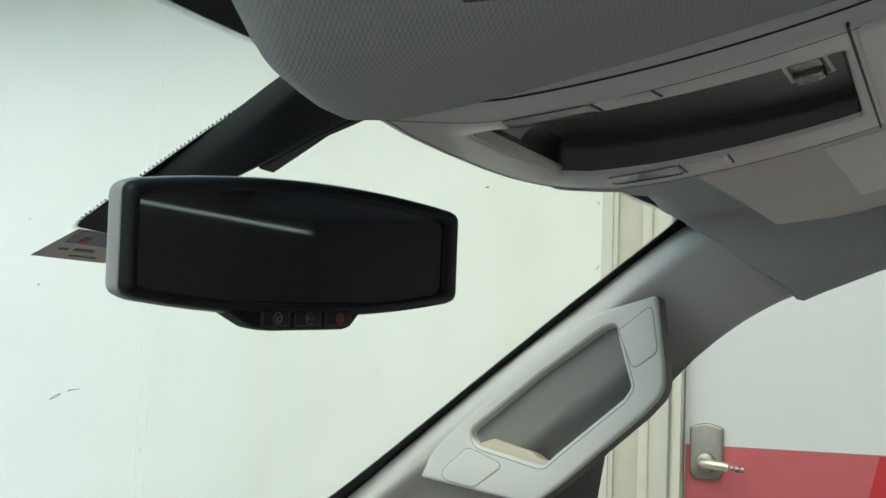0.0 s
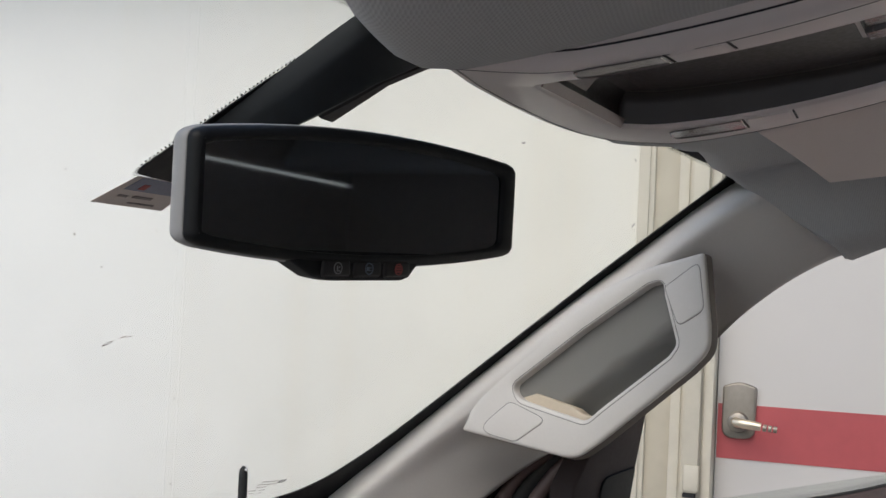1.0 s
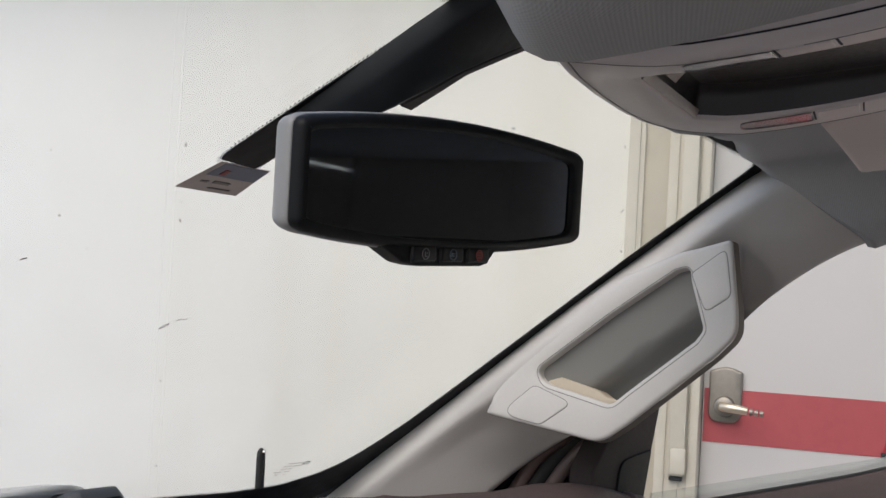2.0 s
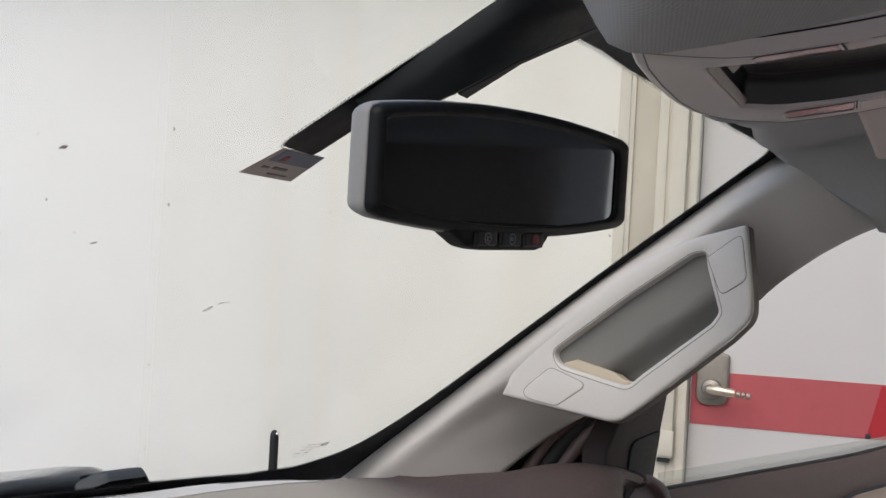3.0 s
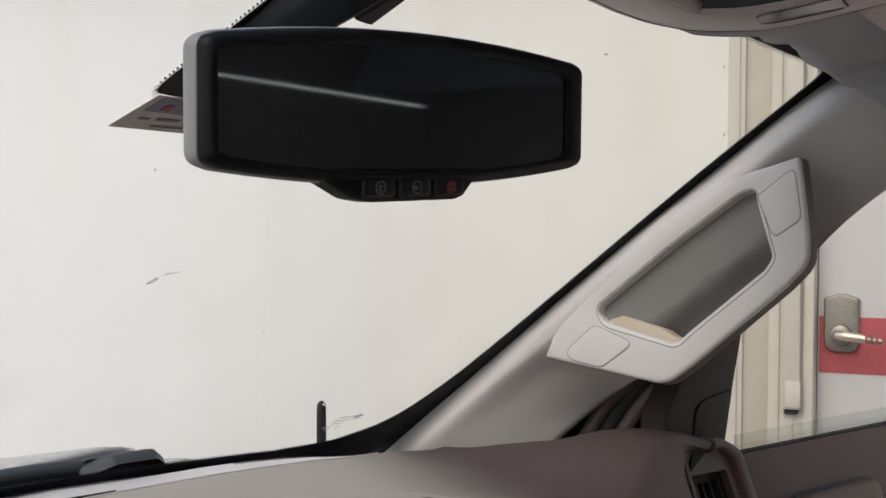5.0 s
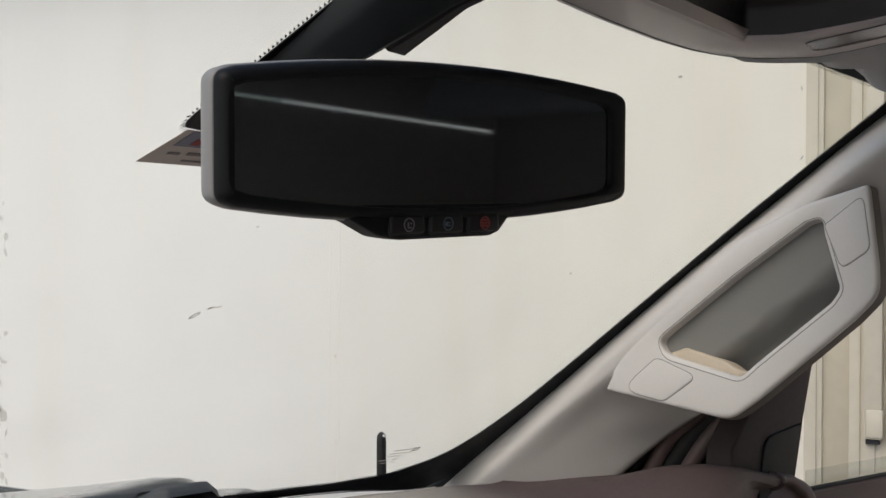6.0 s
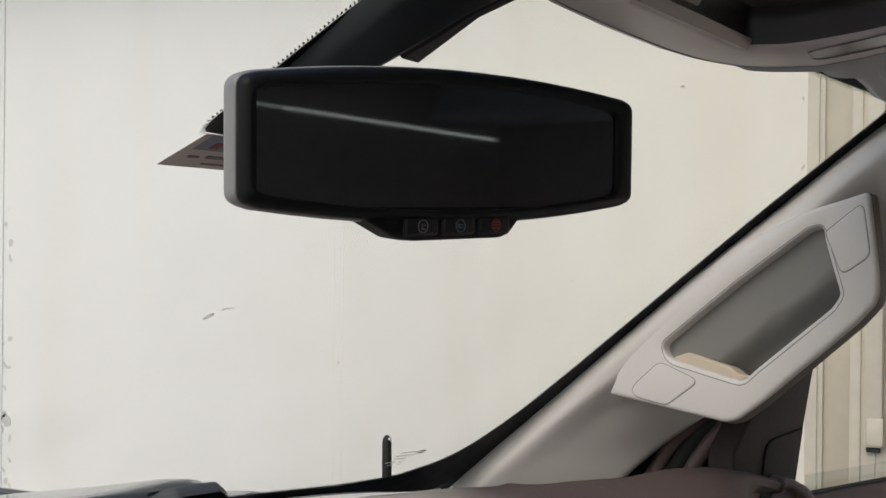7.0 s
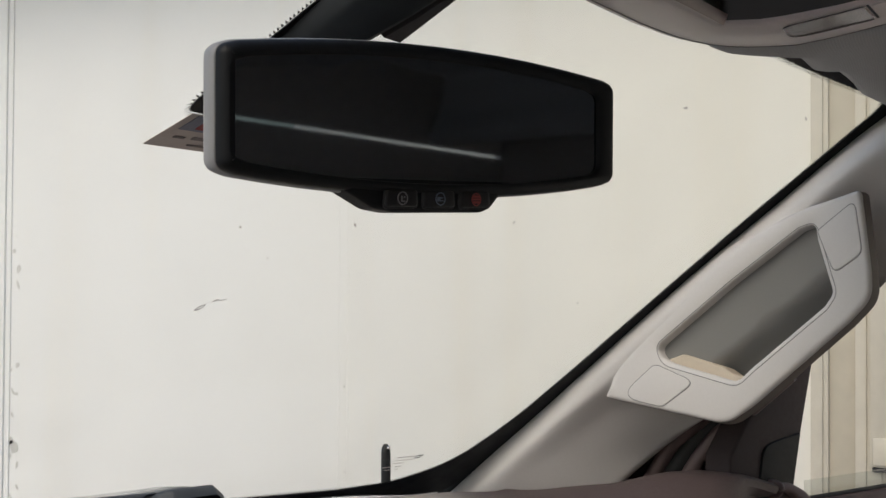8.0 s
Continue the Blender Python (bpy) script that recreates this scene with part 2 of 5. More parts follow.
def part(name, bm, material, parent, label="", smooth=40):
    ob = new(name, mesh_of(name, bm, material, smooth))
    ob.parent = parent
    return tagged(ob, label)


def thing(name, label, category, group="", kind=""):
    return tagged(new(name), label, category, group, kind)


def solo(name, bm, material, label, category, kind="", smooth=40):
    return tagged(new(name, mesh_of(name, bm, material, smooth)), label, category, "", kind)


def block(lo, hi, bevel=0.002, seg=2, bm=None):
    """A box with rounded edges."""
    own = bmesh.new()
    bmesh.ops.create_cube(own, size=1)
    for v in own.verts:
        v.co = Vector([lo[i] + (v.co[i] + 0.5) * (hi[i] - lo[i]) for i in range(3)])
    if bevel:
        bmesh.ops.bevel(own, geom=own.edges[:], offset=bevel, segments=seg, affect="EDGES", profile=0.5)
    return own


def loft(rows, closed=False, caps=False, bm=None):
    """A sheet of quads over rows of points."""
    bm = bm or bmesh.new()
    vs = [[bm.verts.new(p) for p in row] for row in rows]
    for a, b in zip(vs, vs[1:]):
        n = len(a)
        for i in range(n if closed else n - 1):
            j = (i + 1) % n
            bm.faces.new((a[i], a[j], b[j], b[i]))
    if caps:
        bm.faces.new(vs[0])
        bm.faces.new(vs[-1])
    return bm


def thick(bm, t):
    """Give an open sheet a thickness."""
    bmesh.ops.recalc_face_normals(bm, faces=bm.faces)
    bmesh.ops.solidify(bm, geom=bm.faces[:], thickness=t)
    return bm


def tube(points, radius, n=10, bm=None):
    """A round bar along points; radius may vary from point to point."""
    pts = [Vector(p) for p in points]
    rad = radius if isinstance(radius, (list, tuple)) else [radius] * len(pts)
    rows = []
    for i, p in enumerate(pts):
        d = (pts[min(i + 1, len(pts) - 1)] - pts[max(i - 1, 0)]).normalized()
        a = d.orthogonal().normalized() if abs(d.z) > 0.95 else d.cross(Vector((0, 0, 1))).normalized()
        b = d.cross(a)
        rows.append([p + rad[i] * (math.cos(k * math.tau / n) * a + math.sin(k * math.tau / n) * b) for k in range(n)])
    return loft(rows, closed=True, caps=True, bm=bm)


def spline(points, n=8):
    """A smooth curve through points."""
    p = [Vector(q) for q in points]
    p = [2 * p[0] - p[1], *p, 2 * p[-1] - p[-2]]
    out = []
    for i in range(1, len(p) - 2):
        for k in range(n):
            t = k / n
            out.append(0.5 * (2 * p[i] + (p[i + 1] - p[i - 1]) * t + (2 * p[i - 1] - 5 * p[i] + 4 * p[i + 1] - p[i + 2]) * t * t
                              + (3 * p[i] - p[i - 1] - 3 * p[i + 1] + p[i + 2]) * t ** 3))
    return out + [p[-2]]


def rounded(points, radii, seg=6):
    """A closed outline in a plane with its corners rounded."""
    pts = [Vector(p).to_2d() for p in points]
    n = len(pts)
    rad = radii if isinstance(radii, (list, tuple)) else [radii] * n
    out = []
    for i in range(n):
        p, a, b = pts[i], (pts[i - 1] - pts[i]), (pts[(i + 1) % n] - pts[i])
        r = rad[i]
        if r <= 0:
            out.append(p)
            continue
        ang = a.angle(b)
        cut = min(r / math.tan(ang / 2), 0.48 * a.length, 0.48 * b.length)
        s, e = p + a.normalized() * cut, p + b.normalized() * cut
        for k in range(seg + 1):
            t = k / seg
            out.append((1 - t) ** 2 * s + 2 * t * (1 - t) * p + t * t * e)
    return out


def inset(loop, d):
    """The outline moved inwards by d (outwards where d is negative)."""
    n = len(loop)
    area = sum(loop[i - 1].x * loop[i].y - loop[i].x * loop[i - 1].y for i in range(n))
    sign = 1 if area > 0 else -1
    out = []
    for i in range(n):
        t = (loop[(i + 1) % n] - loop[i - 1])
        t = t.normalized() if t.length > 1e-9 else Vector((1, 0))
        out.append(loop[i] + sign * d * Vector((-t.y, t.x)))
    return out


def plate(outline, place, h, edge=0.003, hole=None, hole_depth=None, hole_edge=0.003, base=0.0):
    """A plate with soft edges: outline in its own plane, place(u, v, w) puts it into the world, h is its thickness."""
    bm = bmesh.new()
    steps = [0, 0.3, 0.7, 1]
    prof = [(0.0, base), (0.0, h - edge)] + [(edge * (1 - math.cos(s * math.pi / 2)), h - edge + edge * math.sin(s * math.pi / 2)) for s in steps[1:]]

    def rings(loop, profile, sgn):
        made = []
        for d, w in profile:
            made.append([bm.verts.new(place(q.x, q.y, w)) for q in inset(loop, sgn * d)])
        for a, b in zip(made, made[1:]):
            for i in range(len(a)):
                j = (i + 1) % len(a)
                bm.faces.new((a[i], a[j], b[j], b[i]))
        return made

    out = rings(outline, prof, 1)
    top = out[-1]
    edges = [bm.edges.get((top[i], top[(i + 1) % len(top)])) for i in range(len(top))]
    if hole:
        e = hole_edge
        prof2 = [(0.0, h if hole_depth is None else h - hole_depth), (0.0, h - e)] + [(e * (1 - math.cos(s * math.pi / 2)), h - e + e * math.sin(s * math.pi / 2)) for s in steps[1:]]
        inn = rings(hole, prof2, -1)[-1]
        edges += [bm.edges.get((inn[i], inn[(i + 1) % len(inn)])) for i in range(len(inn))]
    bmesh.ops.triangle_fill(bm, use_beauty=True, edges=edges)
    return bm


# ---- ground and building ----
bm = loft([[Vector((x, y, 0)) for x in (-400, -20, -4, 0, 3, 20, 400)] for y in (-400, -20, -4, 0, 4, 20, 400)])
solo("ground", bm, ASPHALT, "pale worn concrete yard beside the building", "ground", "structure")

WX = 2.56
wall = solo("wall_east", block((WX, 0.44, 0.0), (WX + 0.2, 9.0, 2.65), 0.004), WALL_WHITE,
            "white painted wall with faint seams and scuffs", "wall", "structure")
solo("wall_south", block((WX, -9.0, 0.0), (WX + 0.2, -0.92, 2.65), 0.004), WALL_WHITE, "white painted wall beyond the door", "wall", "structure")
solo("wall_head", block((WX, -0.92, 2.42), (WX + 0.2, 0.44, 2.65), 0.004), WALL_WHITE, "white painted wall above the door", "wall", "structure")


# unseen overhang, added so that the wall darkens towards its top
solo("eave", block((WX - 0.40, -9.0, 2.66), (WX + 0.2, 9.0, 2.80), 0.01), CREAM, "unseen cream eave added to shade the top of the wall", "eave", "structure")


def scuff(y, z, w, h, turn=0.0, seed=0):
    rnd = random.Random(seed)
    bm = bmesh.new()
    ring, low = [], []
    for k in range(14):
        a = k * math.tau / 14
        r = rnd.uniform(0.6, 1.0)
        u, v = w / 2 * r * math.cos(a), h / 2 * r * math.sin(a)
        c, s = math.cos(turn), math.sin(turn)
        q = (y + u * c - v * s, z + u * s + v * c)
        ring.append(bm.verts.new((WX - 0.0012, *q)))
        low.append(bm.verts.new((WX + 0.001, *q)))
    bm.faces.new(ring)
    for i in range(14):
        bm.faces.new((ring[i - 1], ring[i], low[i], low[i - 1]))
    return bm


MARKS = [(2.10, 1.630, 0.013, 0.014), (1.701, 1.630, 0.012, 0.018), (0.745, 1.902, 0.016, 0.010), (1.029, 1.422, 0.008, 0.008), (1.21, 1.629, 0.009, 0.016), (1.821, 1.647, 0.007, 0.008),
         (1.702, 1.683, 0.007, 0.008), (1.733, 1.180, 0.008, 0.012), (1.697, 1.842, 0.010, 0.022), (1.730, 0.943, 0.008, 0.009), (2.143, 1.819, 0.016, 0.008), (2.0, 1.538, 0.014, 0.008),
         (1.425, 1.388, 0.006, 0.005), (2.703, 1.078, 0.009, 0.005), (0.452, 1.70, 0.006, 0.020), (0.450, 1.60, 0.007, 0.012), (0.453, 1.86, 0.006, 0.016)]
for i, (y, z, w, h) in enumerate(MARKS):
    part("scuff", scuff(y, z, 0.8 * w, 0.8 * h, 0.3 * (i % 5 - 2), i), GRIME, wall)
# the pressed seam between two wall sheets
for y, w in ((1.722, 0.007), (1.752, 0.005)):
    part("seam", block((WX - 0.0003, y - w / 2, 0.0), (WX + 0.002, y + w / 2, 2.65), 0.0002), WALL_WHITE, wall)
for y0, y1, d in ((3.030, 3.052, 0.005), (3.052, 3.30, 0.012)):
    part("cover_strip", block((WX - d, y0, 0.0), (WX + 0.01, y1, 2.65), 0.002), WALL_WHITE, wall)
rnd = random.Random(4)
for i in range(26):
    z = rnd.uniform(0.7, 2.4)
    part("scuff", scuff(3.026 + rnd.uniform(-0.035, 0.035), z, rnd.uniform(0.008, 0.024), rnd.uniform(0.010, 0.035), rnd.uniform(-1, 1), 40 + i), SMUDGE, wall)
for i, (z, w) in enumerate(((0.93, 0.05), (0.95, 0.03), (0.90, 0.035))):
    part("scuff", scuff(3.012 + 0.012 * i, z, w, w * 0.9, i, 80 + i), SMUDGE, wall)

# the door in the wall with its cream frame
frame_1 = thing("door_frame", "cream painted timber door frame with a hasp bracket", "door frame", kind="structure")
for y0, y1, x0, material in ((0.4135, 0.4395, WX - 0.008, CREAM), (0.4015, 0.4125, WX - 0.003, CREAM), (0.3400, 0.4005, WX + 0.005, CREAM_WORN), (0.3160, 0.3390, WX - 0.004, CREAM),
                             (0.2830, 0.3150, WX + 0.001, CREAM), (0.2595, 0.2820, WX + 0.005, CREAM), (0.2385, 0.2585, WX - 0.002, CREAM)):
    part("casing", block((x0, y0, 0.0), (WX + 0.06, y1 + 0.0016, 2.42), 0.0015), material, frame_1)
part("frame_core", block((WX + 0.03, 0.2390, 0.0), (WX + 0.10, 0.4395, 2.42), 0.002), CREAM_WORN, frame_1)
part("casing", block((WX - 0.02, -0.92, 2.05), (WX + 0.08, 0.236, 2.42), 0.004), CREAM, frame_1)
part("casing", block((WX - 0.02, -0.92, 0.0), (WX + 0.08, -0.72, 2.046), 0.004), CREAM, frame_1)
part("hasp_bracket", block((WX - 0.018, 0.266, 1.062), (WX + 0.010, 0.306, 2.05), 0.003), CREAM, frame_1, "white strip ending over a dark slot")
part("hasp_bracket", block((WX - 0.022, 0.262, 1.066), (WX - 0.016, 0.300, 1.130), 0.004), CREAM, frame_1)
part("slot", block((WX - 0.010, 0.272, 1.050), (WX + 0.011, 0.302, 1.060), 0.001), INK, frame_1)

DX = WX + 0.045
door_1 = thing("door_1", "white door with a red stripe and worn lever lock", "door", kind="structure")
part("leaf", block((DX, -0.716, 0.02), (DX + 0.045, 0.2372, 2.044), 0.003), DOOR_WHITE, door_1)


def stripe(y_top, y_low, y_end, z0, z1, x0):
    bm = bmesh.new()
    front = [bm.verts.new((x0, *q)) for q in ((y_low, z0), (y_top, z1), (y_end, z1), (y_end, z0))]
    back = [bm.verts.new((DX + 0.001, *q)) for q in ((y_low, z0), (y_top, z1), (y_end, z1), (y_end, z0))]
    bm.faces.new(front)
    for i in range(4):
        bm.faces.new((front[i - 1], front[i], back[i], back[i - 1]))
    return bm


part("stripe", stripe(0.2335, 0.2335, -0.715, 1.146, 1.277, DX - 0.0015), RED, door_1, "red stripe with glass haze painted in")
part("stripe_end", stripe(-0.215, -0.185, -0.714, 1.150, 1.274, DX - 0.0035), DEEP_RED, door_1, "deep red stripe segment with a slanted end, no haze painted in")
part("knob_mark", block((DX - 0.008, -0.195, 1.146), (DX - 0.001, -0.183, 1.158), 0.002), INK, door_1)

lock = thing("lever_lock", "worn pewter lever lock on the white door", "door lock")


def lock_place(u, v, w):
    return Vector((DX - w, 0.182 - u, 1.258 + v))


outline = rounded([(-0.040, -0.062), (0.040, -0.062), (0.040, 0.062), (0.0, 0.076), (-0.040, 0.062)], [0.03, 0.03, 0.008, 0.08, 0.008])
part("escutcheon", plate(outline, lock_place, 0.014, 0.005), PEWTER, lock, "tall plate with a rounded top")
part("rose", tube([(DX - 0.012, 0.182, 1.236), (DX - 0.030, 0.182, 1.236), (DX - 0.034, 0.182, 1.236)], [0.026, 0.023, 0.016], 20), PEWTER, lock)
part("lever", tube([(DX - 0.032, 0.186, 1.238), (DX - 0.055, 0.180, 1.238), (DX - 0.062, 0.165, 1.237), (DX - 0.062, 0.135, 1.234), (DX - 0.061, 0.122, 1.232)],
                   [0.011, 0.012, 0.0115, 0.0105, 0.0095], 14), BRASS, lock, "bright worn lever")
for k in range(3):
    y = 0.117 - 0.012 * k
    part("collar", tube([(DX - 0.061, y, 1.231 - 0.001 * k), (DX - 0.061, y - 0.008, 1.230 - 0.001 * k)], 0.0085 - 0.0004 * k, 12), PEWTER, lock)


# ---- the windscreen ----
CX = 0.03


def ws(x, z, off=0.0):
    """A point on the curved windscreen, off metres towards the cabin."""
    y = 0.165 - 1.36 * (z - 1.552) - 0.33 * x * x
    n = Vector((-0.66 * x, -1.0, -1.36)).normalized()
    return Vector((x, y, z)) + off * n


xs = [-0.72 + 1.49 * i / 40 for i in range(41)]
zs = [1.19 + 0.50 * i / 14 for i in range(15)]
windscreen = thing("windscreen", "clear laminated windscreen with black frit border", "windscreen", kind="structure")
pane = part("pane", thick(loft([[ws(x, z, -0.008) for x in xs] for z in zs]), 0.005), WINDSHIELD, windscreen)
pane.visible_shadow = False

# the black border: its inner edge is a rounded outline, its outer edge lies behind the trim
inner = rounded([(-0.62, 1.277), (0.28, 1.2740), (0.58, 1.2625), (0.645, 1.2650), (0.6925, 1.2840), (0.7005, 1.332), (0.691, 1.390), (0.6595, 1.541), (0.6450, 1.6412), (0.45, 1.6575), (0.2, 1.6665), (-0.05, 1.666), (-0.3, 1.6606), (-0.57, 1.646)],
                [0.05, 0.3, 0.1, 0.08, 0.06, 0.2, 0.4, 0.4, 0.016, 0.1, 0.1, 0.1, 0.1, 0.016], 8)


def dense(loop, step):
    out = []
    for i in range(len(loop)):
        a, b = loop[i - 1], loop[i]
        n = max(1, int((b - a).length / step))
        out += [a.lerp(b, (k + 1) / n) for k in range(n)]
    return out


inner = dense(inner, 0.012)
bm = loft([[ws(q.x, q.y, 0.0015) for q in ring] for ring in (inset(inner, -0.06), inset(inner, -0.03), inset(inner, -0.012), inner)], closed=True)
part("frit_border", thick(bm, 0.001), FRIT, windscreen, "black ceramic border")


# the dark patch behind the mirror foot
patch = rounded([(-0.0285, 1.5705), (0.0240, 1.5690), (0.0340, 1.600), (0.050, 1.69), (0.012, 1.69), (0.0035, 1.658), (-0.0105, 1.634), (-0.0195, 1.604)], [0.005, 0.006, 0.02, 0, 0, 0.02, 0.1, 0.1], 6)
patch = dense(patch, 0.01)
cen = sum(patch, Vector((0, 0))) / len(patch)
bm = loft([[ws(*(cen.lerp(q, s)), 0.0018) for q in patch] for s in (0.02, 0.35, 0.7, 1.0)], closed=True)
part("frit_patch", thick(bm, 0.0008), FRIT, windscreen, "black ceramic patch at the mirror")


def ticks(loop, pitch, keep, outward):
    """Rows of shrinking dots along an outline, the printed fade of the black ceramic."""
    teeth = bmesh.new()
    far = 0.0
    for i in range(len(loop)):
        a, b = loop[i - 1], loop[i]
        run = (b - a).length
        if run < 1e-6:
            continue
        t = (b - a) / run
        away = Vector((t.y, -t.x)) * outward
        pos = pitch - far
        while pos <= run:
            q = a + t * pos
            if keep(q):
                for gap, ra, rb in ((0.0004, 0.00056, 0.0007), (0.0015, 0.00040, 0.00042), (0.0023, 0.00025, 0.00025)):
                    c = q + away * gap
                    teeth.faces.new([teeth.verts.new(ws(*(c + t * ra * math.cos(k * math.tau / 8) + away * rb * math.sin(k * math.tau / 8)), 0.0014)) for k in range(8)])
            pos += pitch
        far = run - (pos - pitch)
    return teeth


def turn_of(loop):
    return 1 if sum(loop[i - 1].x * loop[i].y - loop[i].x * loop[i - 1].y for i in range(len(loop))) > 0 else -1


part("frit_dots", ticks(patch, 0.0017, lambda q: q.y < 1.668 and (q.x < -0.001 or q.y < 1.575), turn_of(patch)), FRIT, windscreen, "fine dots fading the black edge")
part("frit_dots", ticks(inner, 0.0017, lambda q: q.x > -0.6, -turn_of(inner)), FRIT, windscreen, "fine dots fading the black edge")

# windscreen writing and blemishes
bars = thing("glass_marking", "faint dark maker marking etched in the glass", "glass marking", kind="structure")
for k, (dx, dz, w, h) in enumerate([(-0.050, 0.006, 0.040, 0.0012), (-0.052, 0.0015, 0.046, 0.0010), (-0.047, -0.003, 0.028, 0.0010), (-0.055, -0.008, 0.020, 0.0012),
                                    (-0.030, -0.008, 0.014, 0.0012), (-0.044, -0.0125, 0.012, 0.0010), (-0.024, -0.0125, 0.008, 0.0010)]):
    x0, z0, w, h = 0.641 + dx * 0.6, 1.291 + dz * 0.8, w * 0.55, h * 0.5
    part("bar", thick(loft([[ws(x0 + w * i / 4, z0 + j * h, 0.0012) for i in range(5)] for j in (0, 1)]), 0.0003), STICK_GREY, bars)
sq = [(0.634, 1.2935), (0.641, 1.2935), (0.641, 1.2970), (0.634, 1.2970)]
ring = [Vector(q) for q in sq]
part("box", thick(loft([[ws(q.x, q.y, 0.0012) for q in r] for r in (ring, inset(ring, 0.0009))], closed=True), 0.0003), INK, bars)

chip = thing("stone_chip", "small stone chip with a faint crack in the glass", "glass chip", kind="structure")
loop = [Vector((0.160 + 0.0030 * math.cos(a), 1.4595 + 0.0018 * math.sin(a) + 0.0012 * math.cos(a))) for a in [k * math.tau / 16 for k in range(16)]]
part("ring", thick(loft([[ws(q.x, q.y, 0.001) for q in r] for r in (loop, inset(loop, 0.00045))], closed=True), 0.0003), STICK_INK, chip)
for x0, z0, x1, z1, w in ((0.1665, 1.463, 0.170, 1.4645, 0.0011), (0.172, 1.4640, 0.178, 1.4650, 0.0003)):
    part("crack", thick(loft([[ws(x0, z0, 0.001), ws(x1, z1, 0.001)], [ws(x0, z0 + w, 0.001), ws(x1, z1 + w, 0.001)]]), 0.0003), STICK_GREY, chip)

part("crack", thick(loft([[ws(-0.232, 1.5465, 0.001), ws(-0.226, 1.5470, 0.001)], [ws(-0.2315, 1.5480, 0.001), ws(-0.2265, 1.5483, 0.001)]]), 0.0003), STICK_GREY, chip)
part("crack", thick(loft([[ws(-0.088, 1.5035, 0.001), ws(-0.083, 1.5045, 0.001)], [ws(-0.0875, 1.5043, 0.001), ws(-0.0835, 1.5052, 0.001)]]), 0.0003), STICK_GREY, chip)

# registration sticker
sticker = thing("registration_sticker", "small grey and blue paper sticker on the windscreen", "sticker")


def on_sticker(s, t, lift=0.0):
    a = Vector((-0.034, 1.5525)).lerp(Vector((0.040, 1.5525)), s)
    b = Vector((-0.020, 1.5690)).lerp(Vector((0.042, 1.5690)), s)
    q = a.lerp(b, t)
    return ws(q.x, q.y, 0.0016 + lift)


def patch_on(s0, s1, t0, t1, lift):
    return thick(loft([[on_sticker(s0 + (s1 - s0) * i / 4, t0 + (t1 - t0) * j / 3, lift) for i in range(5)] for j in range(4)]), 0.0003)


part("paper", patch_on(0, 1, 0, 1, 0.0), STICK_GREY, sticker)
part("header", patch_on(0.10, 0.98, 0.55, 0.98, 0.0005), STICK_BLUE, sticker, "blue printed header")
part("emblem", patch_on(0.26, 0.36, 0.62, 0.80, 0.0009), ICON_RED, sticker, "red emblem")
part("bar", patch_on(0.38, 0.66, 0.31, 0.39, 0.0005), STICK_INK, sticker)
part("bar", patch_on(0.42, 0.80, 0.12, 0.16, 0.0005), STICK_INK, sticker)
part("bar", patch_on(0.17, 0.30, 0.30, 0.36, 0.0005), STICK_INK, sticker)

# ---- rear-view mirror ----
ME = Vector((0.940, -0.325, 0.030)).normalized()
MN = ME.cross(Vector((0, 0, 1))).normalized()
MN = (MN + Vector((0, 0, -0.03))).normalized()
MU = MN.cross(ME).normalized()
if MU.z < 0:
    MU = -MU
MC = Vector((0.0040, -0.0018, 1.5590))


def on_mirror(u, v, w):
    return MC + u * ME + v * MU + w * MN


def mirror_outline(half, top, drop, corner):
    pts, rad = [], []
    for k in range(13):
        u = -half * 0.93 + 2 * half * 0.93 * k / 12
        pts.append((u, top - drop * abs(u / half) ** 2.0))
        rad.append(0)
    pts += [(half, top - drop * 1.18), (half, -(top - drop * 1.18) - 0.001)]
    rad += [corner, corner]
    for k in range(13):
        u = half * 0.93 - 2 * half * 0.93 * k / 12
        pts.append((u, -(top - drop * abs(u / half) ** 2.0) - 0.001))
        rad.append(0)
    pts += [(-half, -(top - drop * 1.18) - 0.001), (-half, top - drop * 1.18)]
    rad += [corner, corner]
    return rounded(pts, rad, 6)


mirror = thing("rear_view_mirror", "black tinted rear-view mirror with three buttons below", "mirror")
face = mirror_outline(0.1300, 0.0370, 0.0090, 0.013)
glass_loop = [q + Vector((-0.0052, -0.0008)) for q in mirror_outline(0.1200, 0.0302, 0.0086, 0.006)]
part("bezel", plate(dense(face, 0.012), on_mirror, 0.0, 0.0055, hole=dense(glass_loop, 0.012), hole_depth=0.0035, hole_edge=0.0022, base=-0.0075), BLACK, mirror, "black bezel")


def shell_rows(profile):
    return [[on_mirror(q.x * s, q.y * s, w) for q in inset(face, d)] for d, s, w in profile]


bow = [(0.0016 - 0.0026 * math.sin(a), 1.0, -0.0066 - 0.0050 * (1 - math.cos(a))) for a in [k * math.pi / 16 for k in range(9)]]
part("rim", loft(shell_rows([(0.0030, 1.0, -0.0062), (0.0012, 1.0, -0.0058), *bow[:5]]), closed=True), HOUSING_RIM, mirror, "darker grey rim", smooth=80)
tail = [(0.0170 - 0.0180 * math.cos(a), 1.0 - 0.10 * (1 - math.cos(a)), -0.0118 - 0.0205 * math.sin(a)) for a in [k * math.pi / 20 for k in range(11)]]
part("housing", loft(shell_rows([*bow[4:], *tail]), closed=True, caps=True), HOUSING, mirror, "grey rounded housing", smooth=80)
heart = sum(glass_loop, Vector((0, 0))) / len(glass_loop)
